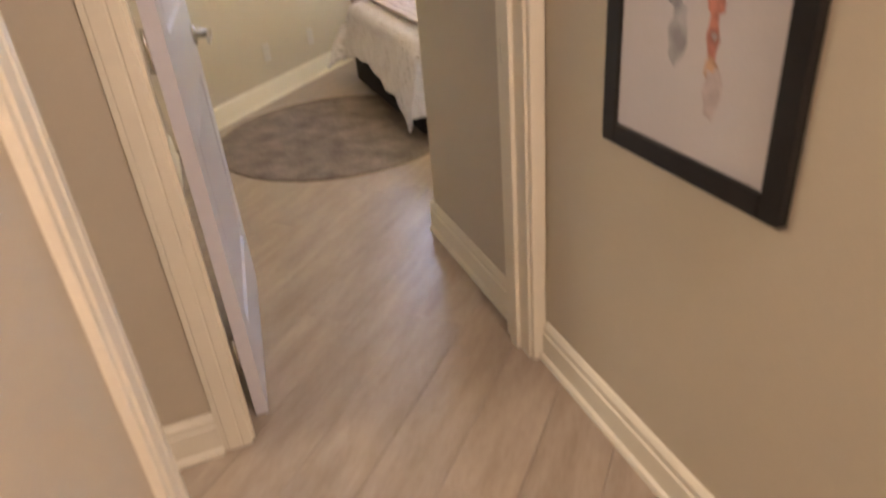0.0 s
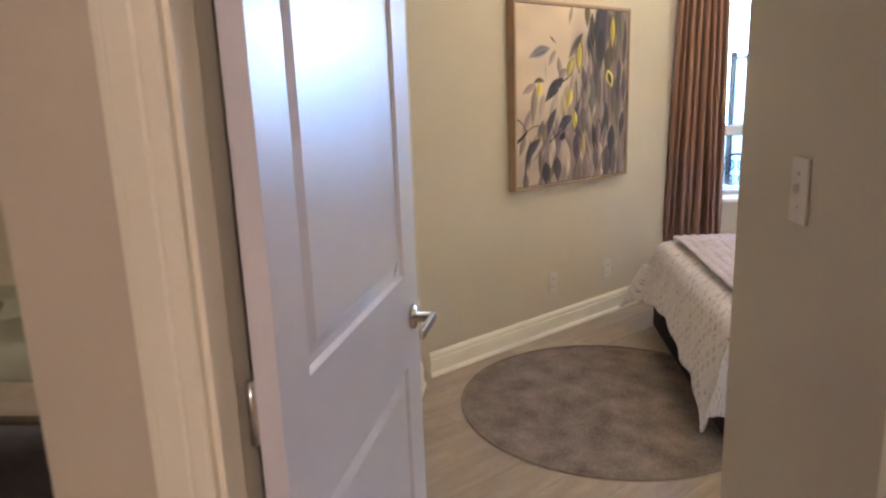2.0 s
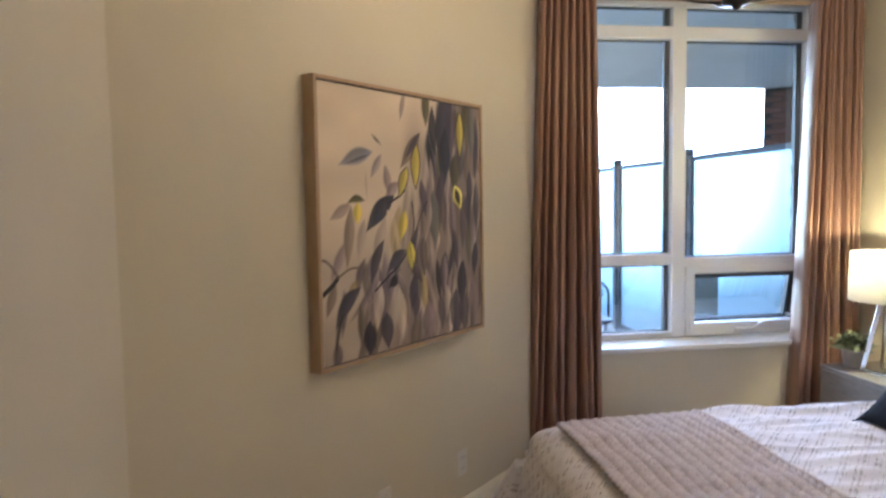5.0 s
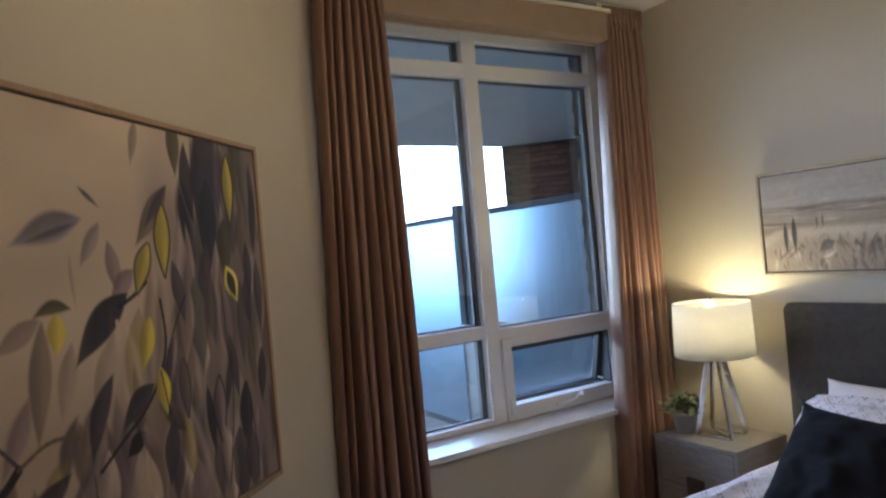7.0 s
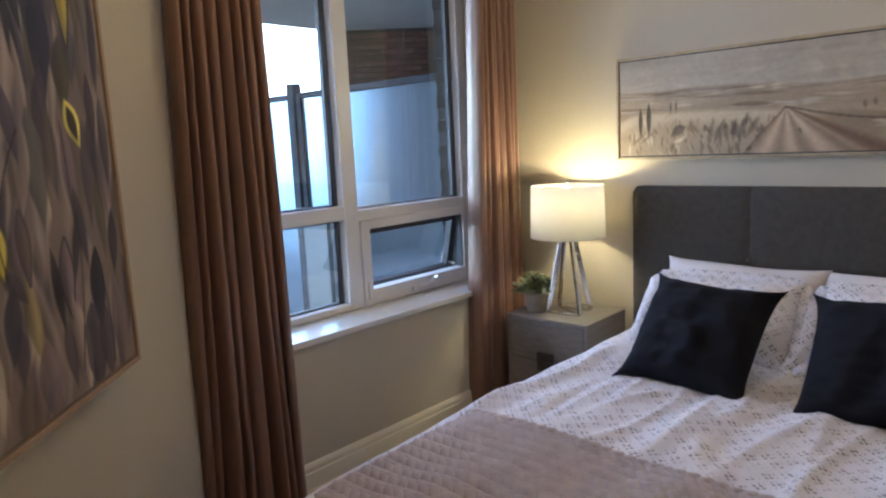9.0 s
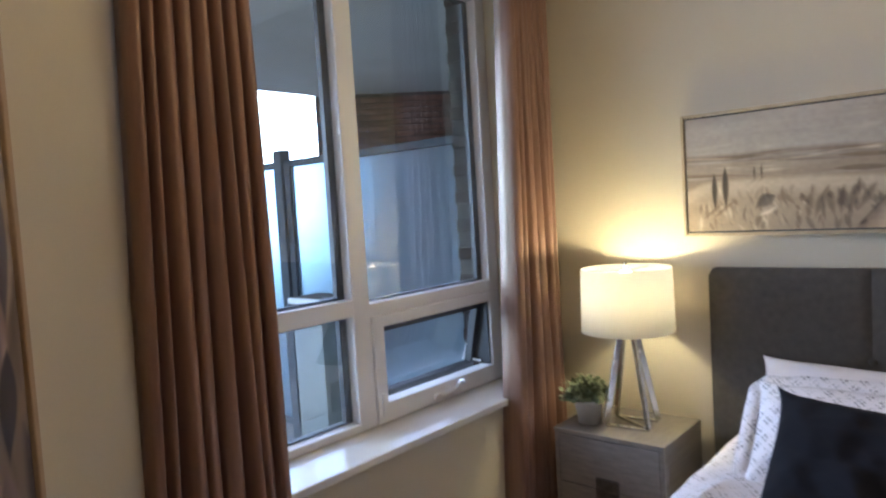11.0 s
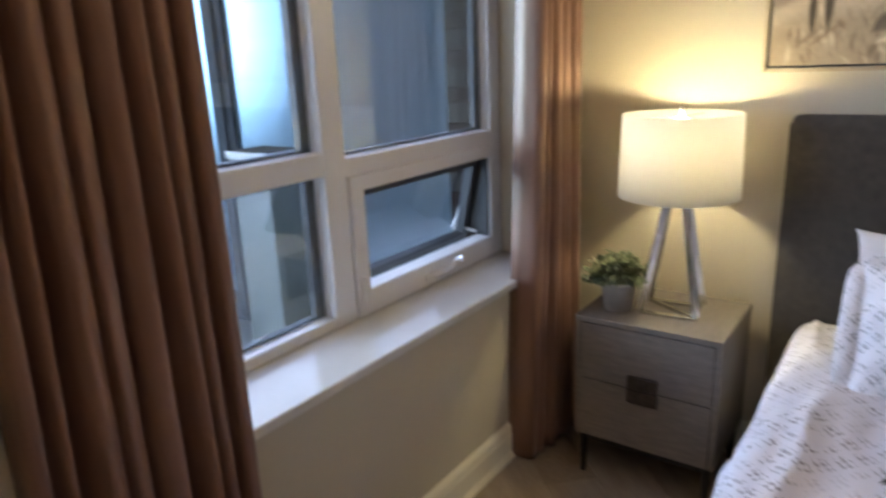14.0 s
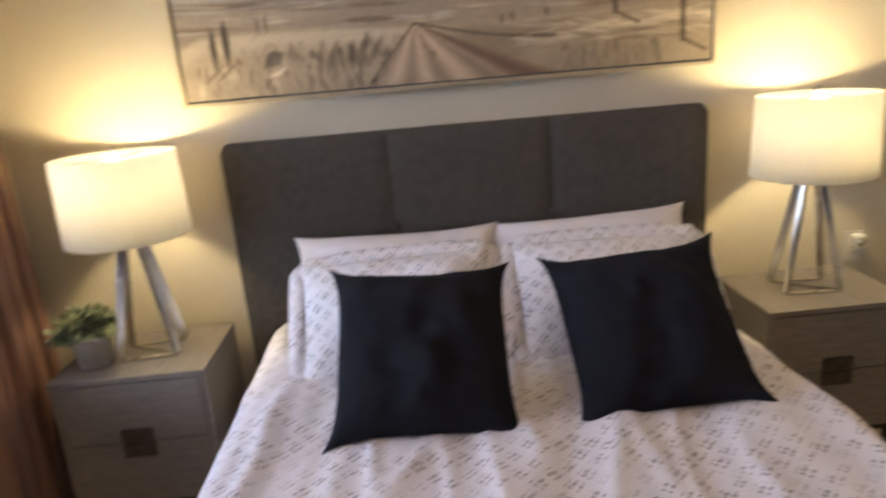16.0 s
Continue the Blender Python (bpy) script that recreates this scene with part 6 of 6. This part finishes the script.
bmesh.ops.create_uvsphere(bm, u_segments=16, v_segments=10, radius=0.03, matrix=Matrix.Translation((0, 0, 0.47)))
part("bulb", bm, M_BULB, fl, "glowing warm bulb", True).visible_shadow = False
small_plant("potted_plant", "small trailing plant on the dark side table", pose(-2.60, 5.66, 0.53), 0.05, 0.08, 0.15, 220, 31, M_POT, 0.04)

# ---- planter outside ----
M_PLANTER = surface("planter_grey", (0.13, 0.16, 0.165), (0.19, 0.22, 0.225), 8.0, 0.6)
M_RIM = surface("planter_rim", (0.66, 0.68, 0.69), (0.74, 0.76, 0.77), 8.0, 0.4)
oc = thing("planter", "tall grey terrace planter with a pale rim", "planter", pose(3.36, 7.62, -0.02))
part("body", prism([(-0.10, -0.13), (0.10, -0.13), (0.10, 0.13), (-0.10, 0.13)], 0, 0.985), M_PLANTER, oc)
part("rim", boxed(-0.12, -0.15, 0.985, 0.12, 0.15, 1.02, 0.006), M_RIM, oc, "pale rim")
part("soil", boxed(-0.10, -0.13, 1.018, 0.10, 0.13, 1.024), M_SOIL, oc)

# ---- iron chair on the terrace ----
def scroll(bm, x, z, r, turn, r_tube=0.008):
    """A flat spiral of bar in the plane y = 0."""
    pts = []
    for k in range(22):
        a = turn * (k / 21 * 3.4 * math.pi)
        q = r * (1 - 0.8 * k / 21)
        pts.append((x + q * math.sin(a), 0, z + q * math.cos(a)))
    return tube(bm, pts, r_tube, 6)


gc = thing("garden_chair", "black wrought iron chair with a scrolled back on the terrace", "chair", pose(2.69, 8.30, -0.02, 0, 0, -25))
part("seat", lathe([(0.20, 0.425), (0.21, 0.432), (0.21, 0.445), (0.19, 0.452)], 28), M_BLACK, gc, "", True)
arch = [(-0.17, 0.16, 0.44)] + [(-0.17 * math.cos(math.pi * k / 12), 0.19, 0.64 + 0.14 * math.sin(math.pi * k / 12)) for k in range(13)] + [(0.17, 0.16, 0.44)]
bk = part("backrest", tube(bmesh.new(), arch, 0.011, 8), M_BLACK, gc, "", True)
for x, z, r, turn in ((-0.075, 0.66, 0.065, 1), (0.075, 0.66, 0.065, -1), (-0.06, 0.53, 0.05, -1), (0.06, 0.53, 0.05, 1)):
    part("scroll", scroll(bmesh.new(), x, z, r, turn), M_BLACK, bk, "", True).matrix_basis = pose(0, 0.18, 0)
for x, y in ((-0.15, -0.14), (0.15, -0.14), (-0.15, 0.14), (0.15, 0.14)):
    part("leg", tube(bmesh.new(), [(x, y, 0.43), (x * 1.05, y * 1.05, 0.2), (x * 1.25, y * 1.25, 0.0)], 0.010, 8), M_BLACK, gc, "", True)

# ---- brickwork and floor planks ----
brick_wall("wall_brick_far", "dark red brick wall beyond the terrace screen", (5.97, 10.72), (0.7151, -0.6990), 3.6, -0.5, 2.88, 0.3, 1.62)
# The reveal's bricks get a near-black colour of their own in place of shade.
brick_wall("wall_brick_reveal", "red brick beside the window outside, coloured dark for its shade", (3.40, 6.545), (0.0, -1.0), 0.175, -0.02, 2.88, 0.24, 0.0, 0.165, brick=surface("shaded_brick", (0.018, 0.013, 0.012), (0.036, 0.024, 0.021), 12.0, 0.95, bump=0.4, fine=90, spec=0.05))


def floor_planks():
    """Laminate boards that run along the slanting wall, in the stretch that is walked and seen."""
    ang = math.atan2(DIAG.y, DIAG.x)
    pw, plen, gap = 0.185, 1.25, 0.0007
    me = bpy.data.meshes.new("plank")
    bm = bmesh.new()
    x, y = plen / 2 - gap / 2, pw / 2 - gap / 2
    lo = [bm.verts.new(p) for p in ((-x, -y, -0.0002), (x, -y, -0.0002), (x, y, -0.0002), (-x, y, -0.0002))]
    e = 0.0007
    hi = [bm.verts.new(p) for p in ((-x + e, -y + e, 0.0035), (x - e, -y + e, 0.0035), (x - e, y - e, 0.0035), (-x + e, y - e, 0.0035))]
    bm.faces.new(hi)
    for i in range(4):
        bm.faces.new((lo[i], lo[(i + 1) % 4], hi[(i + 1) % 4], hi[i]))
    bm.to_mesh(me)
    bm.free()
    me.materials.append(M_PLANK)
    rng = random.Random(4)
    for r in range(-30, 31):
        off = rng.uniform(0, plen)
        for c in range(-8, 10):
            u, v = c * plen + off, r * pw
            cx, cy = 0.9 + u * math.cos(ang) - v * math.sin(ang), 2.6 + u * math.sin(ang) + v * math.cos(ang)
            if not (-1.5 < cx < 3.6 and 0.2 < cy < 6.2):
                continue
            if cx > 2.9 and cy < 4.8 or (cx > 1.9 and cy < 2.6) or (cx > 1.7 and 3.9 < cy < 5.1):
                continue
            b = new("plank", me)
            b.parent = FLOOR
            b.matrix_basis = Matrix.Translation((cx, cy, 0)) @ Matrix.Rotation(ang, 4, "Z")


floor_planks()
